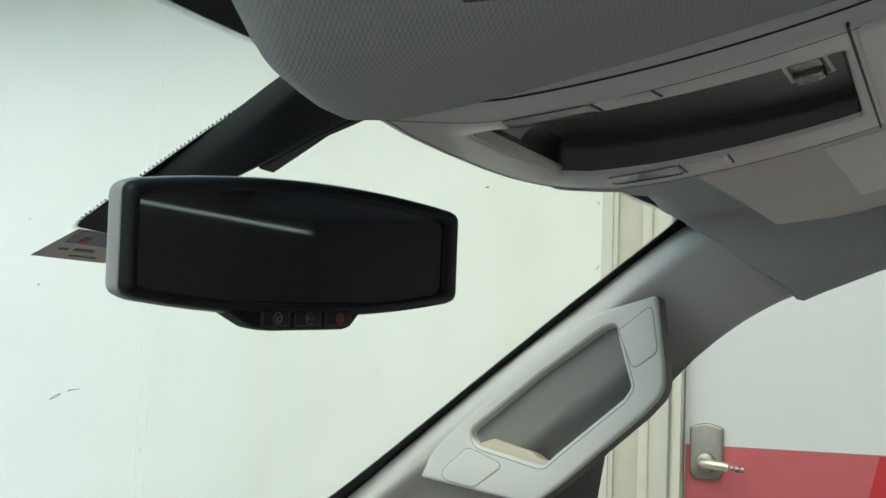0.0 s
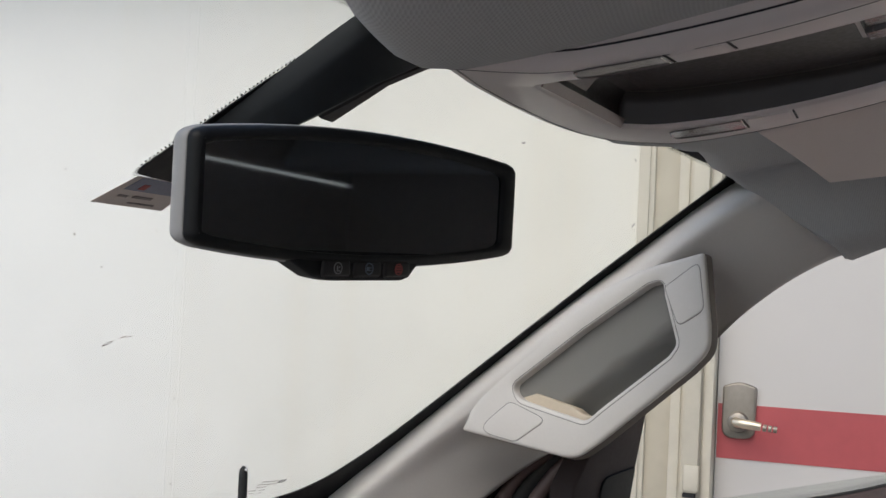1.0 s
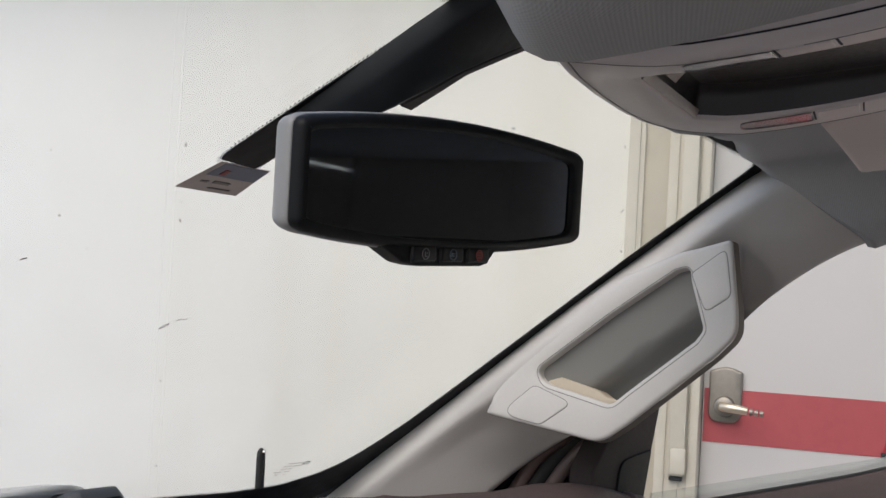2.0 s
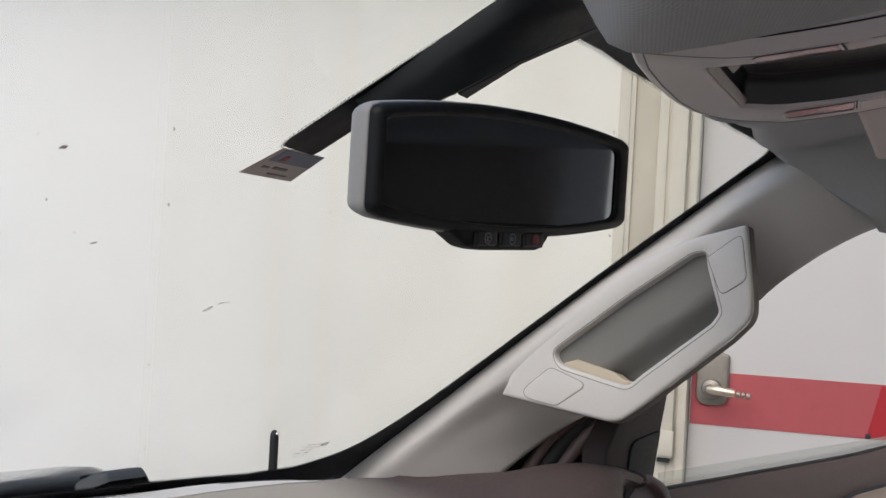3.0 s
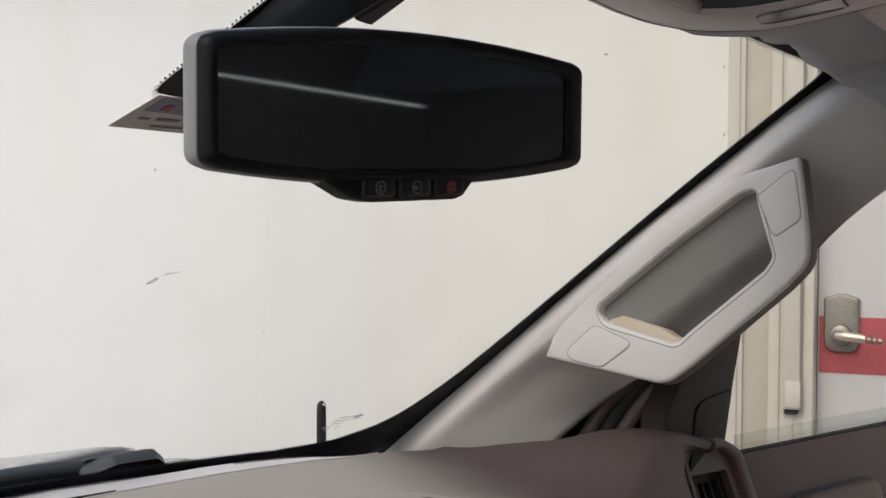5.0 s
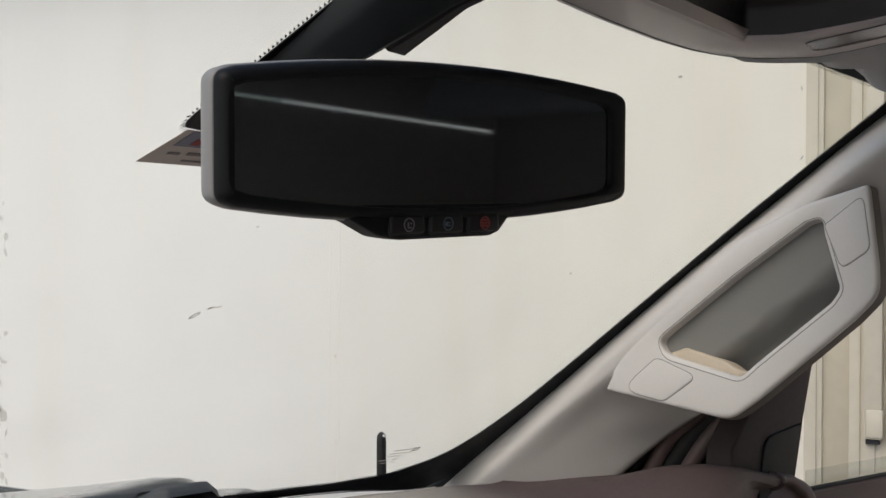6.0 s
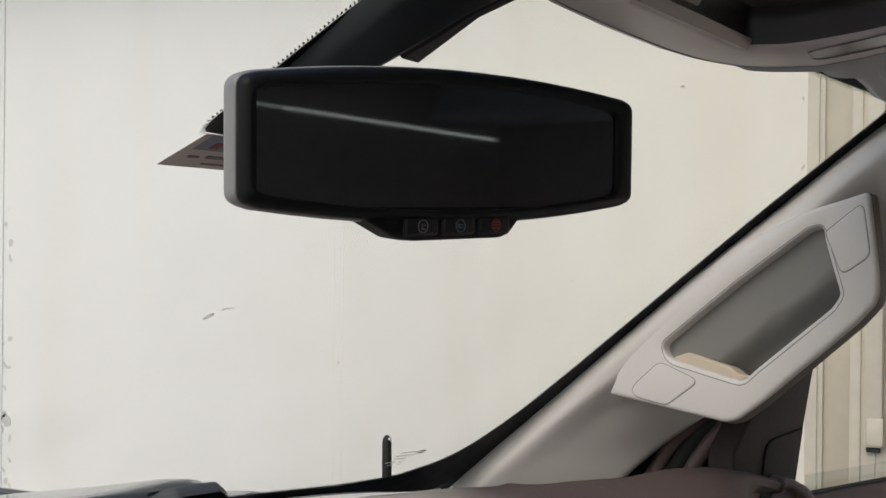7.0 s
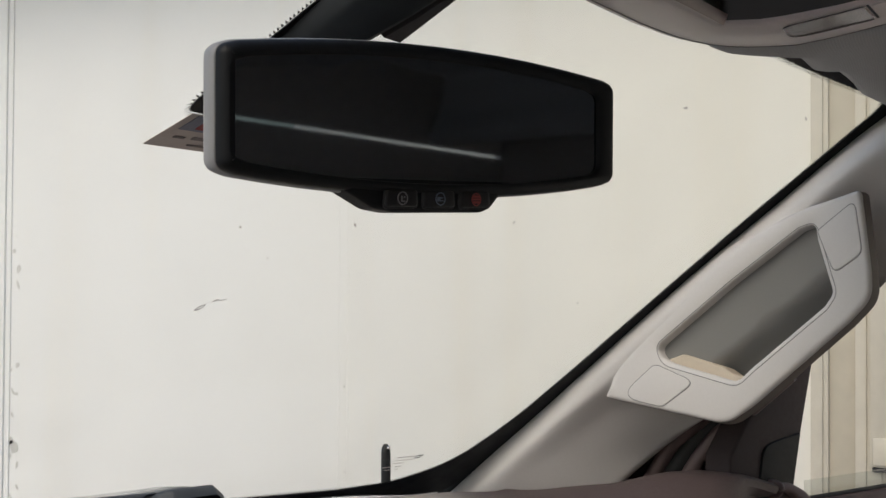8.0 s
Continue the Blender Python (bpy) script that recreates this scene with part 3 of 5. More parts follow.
rows = [[on_mirror(*(heart.lerp(q, k)), w) for q in inset(glass_loop, -0.002)] for k, w in ((1.0, -0.0040), (1.0, -0.0026), (0.8, -0.0026), (0.5, -0.0026), (0.2, -0.0026), (0.01, -0.0026))]
part("mirror_glass", loft(rows, closed=True, caps=True), MIRROR, mirror, "dark tinted mirror glass", smooth=20)
tab = rounded([(-0.070, -0.028), (-0.060, -0.0365), (-0.0425, -0.0448), (-0.030, -0.0466), (0.028, -0.0460), (0.034, -0.0440), (0.0415, -0.0365), (0.048, -0.028)], [0, 0.02, 0.012, 0.01, 0.006, 0.006, 0.01, 0], 5)
part("button_tab", plate(tab, on_mirror, -0.0024, 0.003, base=-0.016), BLACK, mirror, "black button strip")
for u, icon in ((-0.0280, ICON_WHITE), (-0.0033, ICON_BLUE), (0.0212, ICON_RED)):
    b = rounded([(u - 0.0108, -0.0440), (u + 0.0108, -0.0436), (u + 0.0100, -0.0346), (u - 0.0100, -0.0350)], 0.0022, 3)
    part("button_gap", plate(inset(b, -0.0007), on_mirror, -0.0018, 0.0002, base=-0.005), INK, mirror)
    btn = part("button", plate(b, on_mirror, -0.0008, 0.0014, base=-0.005), BUTTON, mirror)
    loop = [Vector((u + 0.0033 * math.cos(a), -0.0394 + 0.0033 * math.sin(a))) for a in [k * math.tau / 24 for k in range(24)]]
    bm = loft([[on_mirror(q.x, q.y, -0.0005) for q in r] for r in (loop, inset(loop, 0.0005))], closed=True)
    part("icon", thick(bm, 0.0003), icon, btn)
    # bars inside the ring stand for the small pictogram
    for x0, y0, w, h in (((-0.0009, -0.0018, 0.0008, 0.0030), (-0.0004, -0.0018, 0.0022, 0.0007), (0.0008, 0.0002, 0.0008, 0.0008)) if icon is ICON_WHITE else
                         ((-0.0020, -0.0012, 0.0018, 0.0022), (0.0004, 0.0002, 0.0016, 0.0006), (0.0004, -0.0012, 0.0016, 0.0006)) if icon is ICON_BLUE else
                         ((-0.0024, -0.0020, 0.0048, 0.0012), (-0.0027, -0.0004, 0.0054, 0.0010), (-0.0024, 0.0010, 0.0048, 0.0011))):
        rows = [[on_mirror(u + x0 + w * i, -0.0394 + y0 + h * j, -0.0005) for i in (0, 1)] for j in (0, 1)]
        part("icon", thick(loft(rows), 0.0003), icon, btn)
part("arm", tube([on_mirror(0.0, 0.0, -0.030), on_mirror(0.004, 0.004, -0.058), ws(0.034, 1.595, 0.03), ws(0.034, 1.60, 0.006)], [0.016, 0.013, 0.015, 0.02], 14), BLACK, mirror, "black arm and ball")

# cover that runs from the mirror foot up to the roof edge
cover = thing("mirror_foot_cover", "black plastic cover over the mirror wiring", "mirror cover")
COVER_ROWS = ((1.600, -0.012, -0.004, 0.012, 0.6), (1.612, -0.011, 0.001, 0.016, 0.85), (1.629, -0.010, 0.008, 0.019, 1.0),
              (1.640, -0.0085, 0.018, 0.029, 1.0), (1.652, -0.007, 0.027, 0.036, 1.0), (1.664, -0.004, 0.043, 0.052, 1.0), (1.692, 0.002, 0.085, 0.094, 1.0))
rows = []
for z, xl, xg, xr, deep in COVER_ROWS:
    rows.append([ws(x, z, w * deep) for x, w in ((xl, 0.002), (xl + 0.001, 0.013), (xl + 0.003, 0.0160), (0.5 * (xl + xg), 0.0225), (xg - 0.002, 0.0280), (xg, 0.0278), (xg + 0.001, 0.0215), (xr - 0.001, 0.0215), (xr, 0.0205), (xr + 0.001, 0.002))])
part("shell", thick(loft(rows), 0.0015), COVER, cover)
rows = []
for z, x0, x1 in ((1.6290, 0.017, 0.0350), (1.6400, 0.027, 0.0392), (1.6520, 0.035, 0.0435), (1.6640, 0.051, 0.0600), (1.6920, 0.092, 0.1010)):
    rows.append([ws(x0, z, 0.002), ws(x0, z, 0.0262), ws(x0 + 0.001, z, 0.0280), ws(x1 - 0.0015, z, 0.0285), ws(x1, z, 0.0272), ws(x1 + 0.0005, z, 0.002)])
part("side_flap", loft(rows, caps=True), FLAP, cover, "brown-black side flap")


def smooth(a, b, x):
    t = min(max((x - a) / (b - a), 0.0), 1.0)
    return t * t * (3 - 2 * t)


# ---- roof lining ----
def lip(x):
    """Front edge of the lining: y and z."""
    k = smooth(-0.200, -0.090, x)
    r = smooth(0.15, 0.43, x)
    y = -0.074 - 0.44 * (x - 0.03) ** 2
    y += k * (-0.0793 - 0.02 * smooth(0.14, 0.26, x) + 0.018 * smooth(0.28, 0.45, x) - 0.01 * smooth(0.45, 0.64, x) - y)
    return y, 1.602 + 0.5 * max(0.0, -0.27 - x) ** 1.2 + 0.013 * k + 0.026 * r


lx = [-0.86 + 1.30 * i / 100 for i in range(101)]
rows = []
prof = [(0.055, 0.085), (0.030, 0.055), (0.014, 0.026), (0.005, 0.011), (0.0, 0.004), (-0.008, 0.0005), (-0.020, 0.0), (-0.045, 0.004),
        (-0.08, 0.011), (-0.14, 0.0255), (-0.22, 0.0465), (-0.32, 0.073), (-0.45, 0.100), (-0.65, 0.118), (-1.0, 0.125), (-1.5, 0.12)]
for dy, dz in prof:
    row = []
    for x in lx:
        y, z = lip(x)
        side = 0.05 * smooth(0.60, 0.95, abs(x - CX) + 0.10) ** 2 * smooth(-0.1, 0.6, -dy)
        side -= 0.06 * smooth(-0.124, -0.098, x) * (1 - smooth(0.150, 0.170, x)) * smooth(-0.028, 0.004, -dy) * (1 - smooth(0.45, 0.65, -dy))
        row.append(Vector((x, y + dy * (1.0 if dy < 0 else 1 - 0.5 * smooth(0.15, 0.6, x)), z + dz * (1.0 if dy < 0 else 1 - 0.62 * smooth(0.15, 0.6, x)) - side)))
    rows.append(row)
headliner = solo("headliner", thick(loft(rows), 0.004), LINER, "grey knitted cloth roof lining with a soft front lip", "headliner", "structure")


def table(pairs, x):
    """Straight steps between given pairs."""
    for (x0, y0), (x1, y1) in zip(pairs, pairs[1:]):
        if x <= x1:
            return y0 + (y1 - y0) * max(0.0, (x - x0) / (x1 - x0))
    return pairs[-1][1]


# the lining runs on over the side rail and ends at the seam with the pillar trim
RISE = [(-dy, dz) for dy, dz in prof if dy <= -0.020]
EDGE_Z = [(0, 1.570), (0.02, 1.579), (0.09, 1.607), (0.22, 1.640), (0.5, 1.648), (1.5, 1.65)]


def rail_row(r, lift=0.0):
    up = table(RISE, r + 0.020)
    pts = [Vector((x, lip(x)[0] - 0.020 - r, lip(x)[1] + up - lift)) for x in (0.439, 0.470, 0.505)]
    k = smooth(0.0, 0.14, r)
    pts += [Vector((0.565, lip(0.56)[0] - 0.020 - r, 1.6335 + 0.97 * up)), Vector((0.611 - 0.01 * k, -0.1000 - r, 1.6335 + 0.92 * up)), Vector((0.632 - 0.018 * k, -0.1265 - r, 1.6155 + 0.85 * up)),
            Vector((0.639 - 0.018 * k, -0.160 - r, 1.5930 + 0.78 * up)), Vector((0.645 - 0.15 * min(r, 0.16), -0.1985 - r, table(EDGE_Z, r))), Vector((0.685 - 0.15 * min(r, 0.16), -0.208 - r, table(EDGE_Z, r) - 0.010)),
            Vector((0.75, -0.200 - r, table(EDGE_Z, r) + 0.01))]
    return spline(pts, 5)


rows = [rail_row(r) for r in (0.0, 0.004, 0.01, 0.02, 0.04, 0.07, 0.10, 0.14, 0.20, 0.28, 0.40, 0.6, 0.9, 1.34)]


def rolled(p, dy, dz):
    """The lining's front edge rolls up at the glass and tucks under the pillar trim further out."""
    k = smooth(0.585, 0.625, p.x)
    return p + Vector((0, dy, dz)).lerp(Vector((0.009, 0.004, 0.001)) * (dy / 0.024), k)


front = [[rolled(p, dy, dz) for p in rows[0]] for dy, dz in ((0.045, 0.045), (0.033, 0.026), (0.026, 0.013), (0.020, 0.006), (0.012, 0.002))]
part("side_lining", loft(front + rows), LINER, headliner, "lining over the side rail", smooth=60)
# outer roof skin above it
roof_rows = [[Vector((-0.90 + (0.90 + CX + half) * i / 20, y - 0.10 * smooth(-0.5, -0.9, -0.90 + (0.90 + CX + half) * i / 20) * smooth(-0.6, 0.0, y), z - 0.05 * ((0.90 + CX + half) * i / 20 - 0.93) ** 2)) for i in range(21)] for y, z, half in
             ((-0.005, 1.695, 0.52), (-0.10, 1.745, 0.58), (-0.3, 1.80, 0.68), (-0.8, 1.83, 0.86), (-1.6, 1.82, 0.86))]
solo("roof_skin", thick(loft(roof_rows), 0.01), NAVY, "dark navy outer roof of the pickup", "roof", "structure")

# small glossy clip on the lining
clip = thing("visor_clip", "small dark glossy visor clip on the roof lining", "clip")
part("clip_body", tube(spline([(-0.316, -0.176, 1.629), (-0.300, -0.183, 1.621), (-0.285, -0.190, 1.618), (-0.276, -0.196, 1.622)], 5), [0.004] + [0.0065] * 14 + [0.004], 14), CLIP, clip)
part("hook", tube(spline([(-0.298, -0.188, 1.619), (-0.294, -0.204, 1.621), (-0.288, -0.220, 1.626), (-0.284, -0.230, 1.629)], 5), [0.004] + [0.006] * 14 + [0.004], 12), CLIP, clip)

# ---- overhead console ----
def on_console(u, v, w):
    """u across, v rearwards from the front edge, w downwards from the lower face."""
    y = -0.076 - v
    s = max(0.0, -y - 0.14)
    rise = 0.14 * s + 0.6 * min(s, 0.2) ** 2 + 0.06 * max(0.0, s - 0.2)
    return Vector((0.025 + u, y, 1.609 + rise - w))


console = thing("overhead_console", "grey plastic overhead console with an open bin", "overhead console")
shell = rounded([(-0.158, 0.010), (-0.10, 0.0035), (-0.04, 0.0010), (0.03, 0.0010), (0.080, 0.005), (0.112, 0.0150), (0.128, 0.030), (0.1345, 0.052), (0.1370, 0.085), (0.137, 0.13), (0.136, 0.20), (0.134, 0.28),
                 (0.134, 0.60), (-0.134, 0.60), (-0.135, 0.22), (-0.137, 0.15), (-0.139, 0.09), (-0.141, 0.045)],
                [0.006, 0.2, 0.2, 0.2, 0.2, 0.08, 0.06, 0.1, 0.2, 0.3, 0.3, 0.3, 0.02, 0.02, 0.1, 0.1, 0.2, 0.05], 6)
shell = dense(shell, 0.012)
bin_loop = rounded([(-0.094, 0.0395), (0.0560, 0.0425), (0.0610, 0.060), (0.0710, 0.10), (0.0760, 0.15), (0.0790, 0.2130), (-0.092, 0.2130), (-0.099, 0.17), (-0.104, 0.13), (-0.110, 0.09), (-0.110, 0.062)],
                   [0.003, 0.006, 0.06, 0.1, 0.1, 0.003, 0.003, 0.1, 0.1, 0.08, 0.02], 6)
bin_loop = dense(bin_loop, 0.010)
N_SHELL = len(shell)


def shell_body():
    """The lower face, rolled over at its edge and carried up the front."""
    bm = bmesh.new()
    rolled = [(-0.010, -0.050), (-0.0055, -0.030), (-0.002, -0.015), (0.0, -0.0085), (0.0006, -0.0050), (0.0020, -0.0022), (0.0042, -0.0006), (0.0068, 0.0)]
    loft([[on_console(q.x, q.y, w) for q in inset(shell, d)] for d, w in rolled], closed=True, bm=bm)
    bm.verts.ensure_lookup_table()
    first = len(bm.verts)
    lip_rows = [(-0.0035, 0.0), (-0.0020, -0.0004), (-0.0008, -0.0014), (-0.0003, -0.0030)]
    loft([[on_console(q.x, q.y, w) for q in inset(bin_loop, d)] for d, w in lip_rows], closed=True, bm=bm)
    bm.verts.ensure_lookup_table()
    outer, hole_ring = bm.verts[first - N_SHELL:first], bm.verts[first:first + len(bin_loop)]
    edges = [bm.edges.get((r[i - 1], r[i])) for r in (outer, hole_ring) for i in range(len(r))]
    bmesh.ops.triangle_fill(bm, use_beauty=True, edges=edges)
    return bm


part("shell", shell_body(), CONSOLE, console, "smooth grey shell", smooth=50)


def bin_depth(v):
    return 0.0195 - 0.0055 * smooth(0.09, 0.21, v)


def ring_at(d, deep):
    return [on_console(q.x, q.y, -0.0030 - deep * bin_depth(q.y)) for q in inset(bin_loop, d)]


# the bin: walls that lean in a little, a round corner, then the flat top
part("bin_wall", loft([ring_at(-0.0003, 0.0), ring_at(0.0006, 0.25), ring_at(0.0014, 0.55), ring_at(0.0026, 0.80), ring_at(0.0046, 0.93)], closed=True), BIN, console, "bin wall with shade painted into its dark tone", smooth=60)
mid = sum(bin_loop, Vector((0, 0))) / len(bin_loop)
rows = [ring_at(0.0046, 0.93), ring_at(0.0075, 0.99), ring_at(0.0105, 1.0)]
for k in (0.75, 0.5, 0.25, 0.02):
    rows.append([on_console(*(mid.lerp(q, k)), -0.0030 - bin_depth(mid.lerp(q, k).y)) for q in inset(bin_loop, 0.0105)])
part("bin_top", loft(rows, closed=True, caps=True), BIN_TOP, console, "bin top, its shade painted paler than the walls", smooth=60)
# sloping front strip of the bin and the dark insert above it
rows = [[on_console(-0.0925 + (0.1470 + 0.10 * v) * n / 12, 0.0408 + v + 0.003 * n / 12, -0.0005 - w) for n in range(13)] for v, w in ((0.0, 0.0), (0.0006, 0.0010), (0.0012, 0.0024), (0.0018, 0.0040), (0.0022, 0.0052))]
part("bin_front", thick(loft(rows), 0.0008), BIN_FRONT, console, "sloping bin front, painted paler as the lit side")
rows = [[on_console(-0.088 + 0.050 * n / 5, 0.0465 + 0.001 * n / 5 + v, -0.0075 - w) for n in range(6)] for v, w in ((0.0, 0.0), (0.0045, 0.0055), (0.009, 0.0085))]
part("bin_insert", thick(loft(rows), 0.0010), BIN, console, "small slotted insert")


def strip(u0, v0, u1, v1, wide, material, name, w=0.0004):
    a, b = Vector((u0, v0)), Vector((u1, v1))
    n = Vector((-(b - a).y, (b - a).x)).normalized() * wide / 2
    part(name, plate([a - n, b - n, b + n, a + n], on_console, w, 0.0001, base=-0.002), material, console)


# map lamps: shallow glossy scoops, each with a switch pad behind it
def scoop(loop):
    heart = sum(loop, Vector((0, 0))) / len(loop)
    rows = [[on_console(*(heart.lerp(q, k)), w) for q in loop] for k, w in ((1.06, 0.0003), (1.03, 0.0008), (1.0, 0.0004), (0.92, -0.0012), (0.75, -0.0028), (0.5, -0.0040), (0.25, -0.0046), (0.02, -0.0047))]
    return loft(rows, closed=True, caps=True)


for lens_pts, pad_pts in (([(-0.1330, 0.0690), (-0.1310, 0.1060), (-0.1130, 0.1075), (-0.1140, 0.0660)], [(-0.1310, 0.1100), (-0.1290, 0.1330), (-0.1120, 0.1345), (-0.1130, 0.1110)]),
                          ([(0.0750, 0.0700), (0.0755, 0.1090), (0.1080, 0.1080), (0.1050, 0.0660)], [(0.0760, 0.1130), (0.0780, 0.1370), (0.1100, 0.1360), (0.1085, 0.1120)])):
    loop = dense(rounded(lens_pts, [0.006, 0.002, 0.002, 0.010], 4), 0.005)
    part("lamp_lens", scoop(loop), LENS, console, "glossy map lamp scoop", smooth=70)
    for (ua, va), (ub, vb) in (((lens_pts[1]), (lens_pts[2])), ((pad_pts[1]), (pad_pts[2]))):
        strip(ua, va + 0.0022, ub, vb + 0.0022, 0.0011, INK, "switch_line")
    pad_loop = dense(rounded(pad_pts, 0.002, 3), 0.006)
    part("lamp_switch", plate(pad_loop, on_console, 0.0009, 0.0008, base=-0.002), CONSOLE, console)
# rear lid behind a dark gap
strip(-0.1345, 0.2175, 0.1335, 0.2215, 0.0013, INK, "lid_gap")
rear_loop = dense(rounded([(-0.128, 0.2200), (0.127, 0.2240), (0.127, 0.43), (-0.128, 0.43)], 0.006, 4), 0.015)
part("rear_lid", plate(rear_loop, on_console, 0.0022, 0.0018, base=-0.003), CONSOLE, console, "grey hinged lid")


# rocker switch in the bin top, close to the lid
def on_top(u, v, w):
    return on_console(u, v, w - 0.0030 - bin_depth(v))


well = rounded([(-0.037, 0.1790), (0.015, 0.1805), (0.014, 0.2035), (-0.039, 0.2010)], 0.002, 3)
part("switch_well", plate(well, on_top, 0.0006, 0.0003, hole=inset(well, 0.0022), hole_depth=0.002, hole_edge=0.0003, base=-0.003), CONSOLE, console, "light grey switch frame")
part("switch_hole", plate(inset(well, 0.0018), on_top, -0.0008, 0.0002, base=-0.003), INK, console)
for u0, u1, tip in ((-0.0335, -0.0130, 0.0020), (-0.0110, 0.0105, 0.0040)):
    part("rocker_switch", plate(rounded([(u0, 0.1830), (u1, 0.1840), (u1 - 0.0005, 0.1995), (u0 - 0.0005, 0.1985)], 0.0018, 3), on_top, tip, 0.0016, base=-0.003), CLIP, console, "dark rocker switch")
# fine parting groove round the shell's edge
d = 0.0078
part("edge_groove", loft([[on_console(q.x, q.y, w) for q in inset(shell, e)] for e, w in ((d, -0.0003), (d + 0.0002, 0.0003), (d + 0.0009, 0.0003), (d + 0.0011, -0.0003))], closed=True), SEAM, console)
# thin dark line between shell and lining
part("shell_gap", loft([[on_console(q.x, q.y, w) for q in inset(shell, d)] for d, w in ((-0.0006, -0.0082), (-0.0004, -0.0078), (0.0006, -0.0070), (0.002, -0.0070))], closed=True), INK, console)


def pocket(loop, steps, place):
    rows = [[place(q.x, q.y, w) for q in inset(loop, d)] for d, w in steps]
    bm = loft(rows, closed=True)
    bm.faces.new([v for v in bm.verts][-len(loop):])
    return bm


# ---- passenger sun visor ----
def on_visor(u, v, w):
    y = -0.188 - v
    return Vector((u, y, 1.6175 + 0.30 * v - w + 0.004 * math.sin(u * 4)))


visor = thing("sun_visor", "grey vinyl sun visor folded up against the lining", "sun visor")
vis = rounded([(0.155, -0.003), (0.524, 0.007), (0.556, 0.030), (0.585, 0.050), (0.600, 0.070), (0.610, 0.175), (0.155, 0.175)], [0.012, 0.016, 0.03, 0.03, 0.03, 0.03, 0.012], 6)
part("panel", plate(dense(vis, 0.03), on_visor, 0.004, 0.006, base=-0.014), VISOR, visor)
lab = rounded([(0.190, 0.074), (0.482, 0.083), (0.492, 0.165), (0.185, 0.165)], 0.003, 2)
part("warning_label", plate(dense(lab, 0.03), on_visor, 0.0048, 0.0003, base=0.003), PALE, visor, "pale paper warning label")

# ---- windscreen pillar and roof rail ----
PN = Vector((-1.0, 0.402, 0.197)).normalized()


def on_pillar(y, z, w=0.0):
    return Vector((0.363 + 0.402 * y + 0.197 * z, y, z)) + w * PN


STATIONS = [((0.765, 0.47, 1.19), (0.735, 0.250, 1.20), 0.1, 0.42), ((0.742, 0.405, 1.240), (0.716, 0.205, 1.262), 0.1, 0.42), ((0.727, 0.308, 1.320), (0.700, 0.142, 1.322), 0.3, 0.6),
            ((0.712, 0.238, 1.376), (0.684, 0.082, 1.370), 0.9, 0.3), ((0.6965, 0.169, 1.432), (0.668, 0.020, 1.414), 1.0, 0.2), ((0.6805, 0.091, 1.494), (0.648, -0.045, 1.461), 1.0, 0.2),
            ((0.6735, 0.013, 1.556), (0.630, -0.100, 1.512), 0.8, 0.5), ((0.666, -0.045, 1.602), (0.608, -0.155, 1.546), 0.25, 0.6), ((0.669, -0.090, 1.636), (0.604, -0.200, 1.571), 0.1, 0.6), ((0.682, -0.130, 1.652), (0.625, -0.238, 1.588), 0.1, 0.6)]
OUTBOARD = Vector((0.95, 0.25, -0.15)).normalized()


def pillar_row(front, rear, deep, turn):
    """One section: a round front, a middle that sinks by deep, and a rear side that turns away outboard by turn."""
    f, r = Vector(front), Vector(rear)
    f.y -= 0.004
    out = Vector((1, 0.15, 0.1)).normalized()
    back = OUTBOARD * turn
    pts = [f + 0.03 * out, f + 0.008 * out, f, f.lerp(r, 0.15) + PN * (0.009 + 0.002 * deep), f.lerp(r, 0.27) + PN * (0.019 - 0.0055 * deep) + 0.003 * back, f.lerp(r, 0.36) + PN * (0.0200 - 0.0125 * deep) + 0.007 * back,
           f.lerp(r, 0.48) + PN * (0.0180 - 0.049 * deep) + 0.018 * back, f.lerp(r, 0.68) + PN * (0.012 - 0.062 * deep) + 0.045 * back,
           f.lerp(r, 0.90) + PN * (0.004 - 0.054 * deep) + 0.088 * back, r + PN * (-0.006 - 0.030 * deep) + 0.115 * back, r + 0.03 * out - PN * 0.02 * deep + 0.13 * back, r + 0.07 * out + 0.13 * back]
    return spline(pts, 4)


def between(stations, n):
    """Stations filled in by a smooth curve."""
    fs, rs = spline([s[0] for s in stations], n), spline([s[1] for s in stations], n)
    ds = spline([(s[2], s[3], 0) for s in stations], n)
    return [(f, r, min(max(d.x, 0), 1), min(max(d.y, 0), 1)) for f, r, d in zip(fs, rs, ds)]


pillar = thing("windscreen_pillar_trim", "smooth warm grey plastic windscreen pillar trim", "pillar trim", kind="structure")
part("trim", loft([pillar_row(*s) for s in between(STATIONS, 5)]), GREY, pillar)
# filler added to close a bright gap between glass border and pillar
part("foot_filler", tube(spline([Vector(q) + Vector((0.004, 0.004, 0.0)) for q in ((0.765, 0.47, 1.19), (0.742, 0.405, 1.240), (0.727, 0.308, 1.320), (0.712, 0.238, 1.376))], 6), [0.007] * 13 + [0.0062, 0.005, 0.004, 0.003, 0.002, 0.001], 10), COVER, pillar, "black filler added at the pillar foot")

# ---- grab handle on the pillar ----
handle = thing("grab_handle", "light grey moulded grab handle on the windscreen pillar", "grab handle")


def on_handle(u, v, w):
    """The handle leans a little towards the cabin at its front edge."""
    return on_pillar(u, v, w + 0.009 + 0.18 * ((u - 0.05) * 0.62 + (v - 1.455) * 0.78))


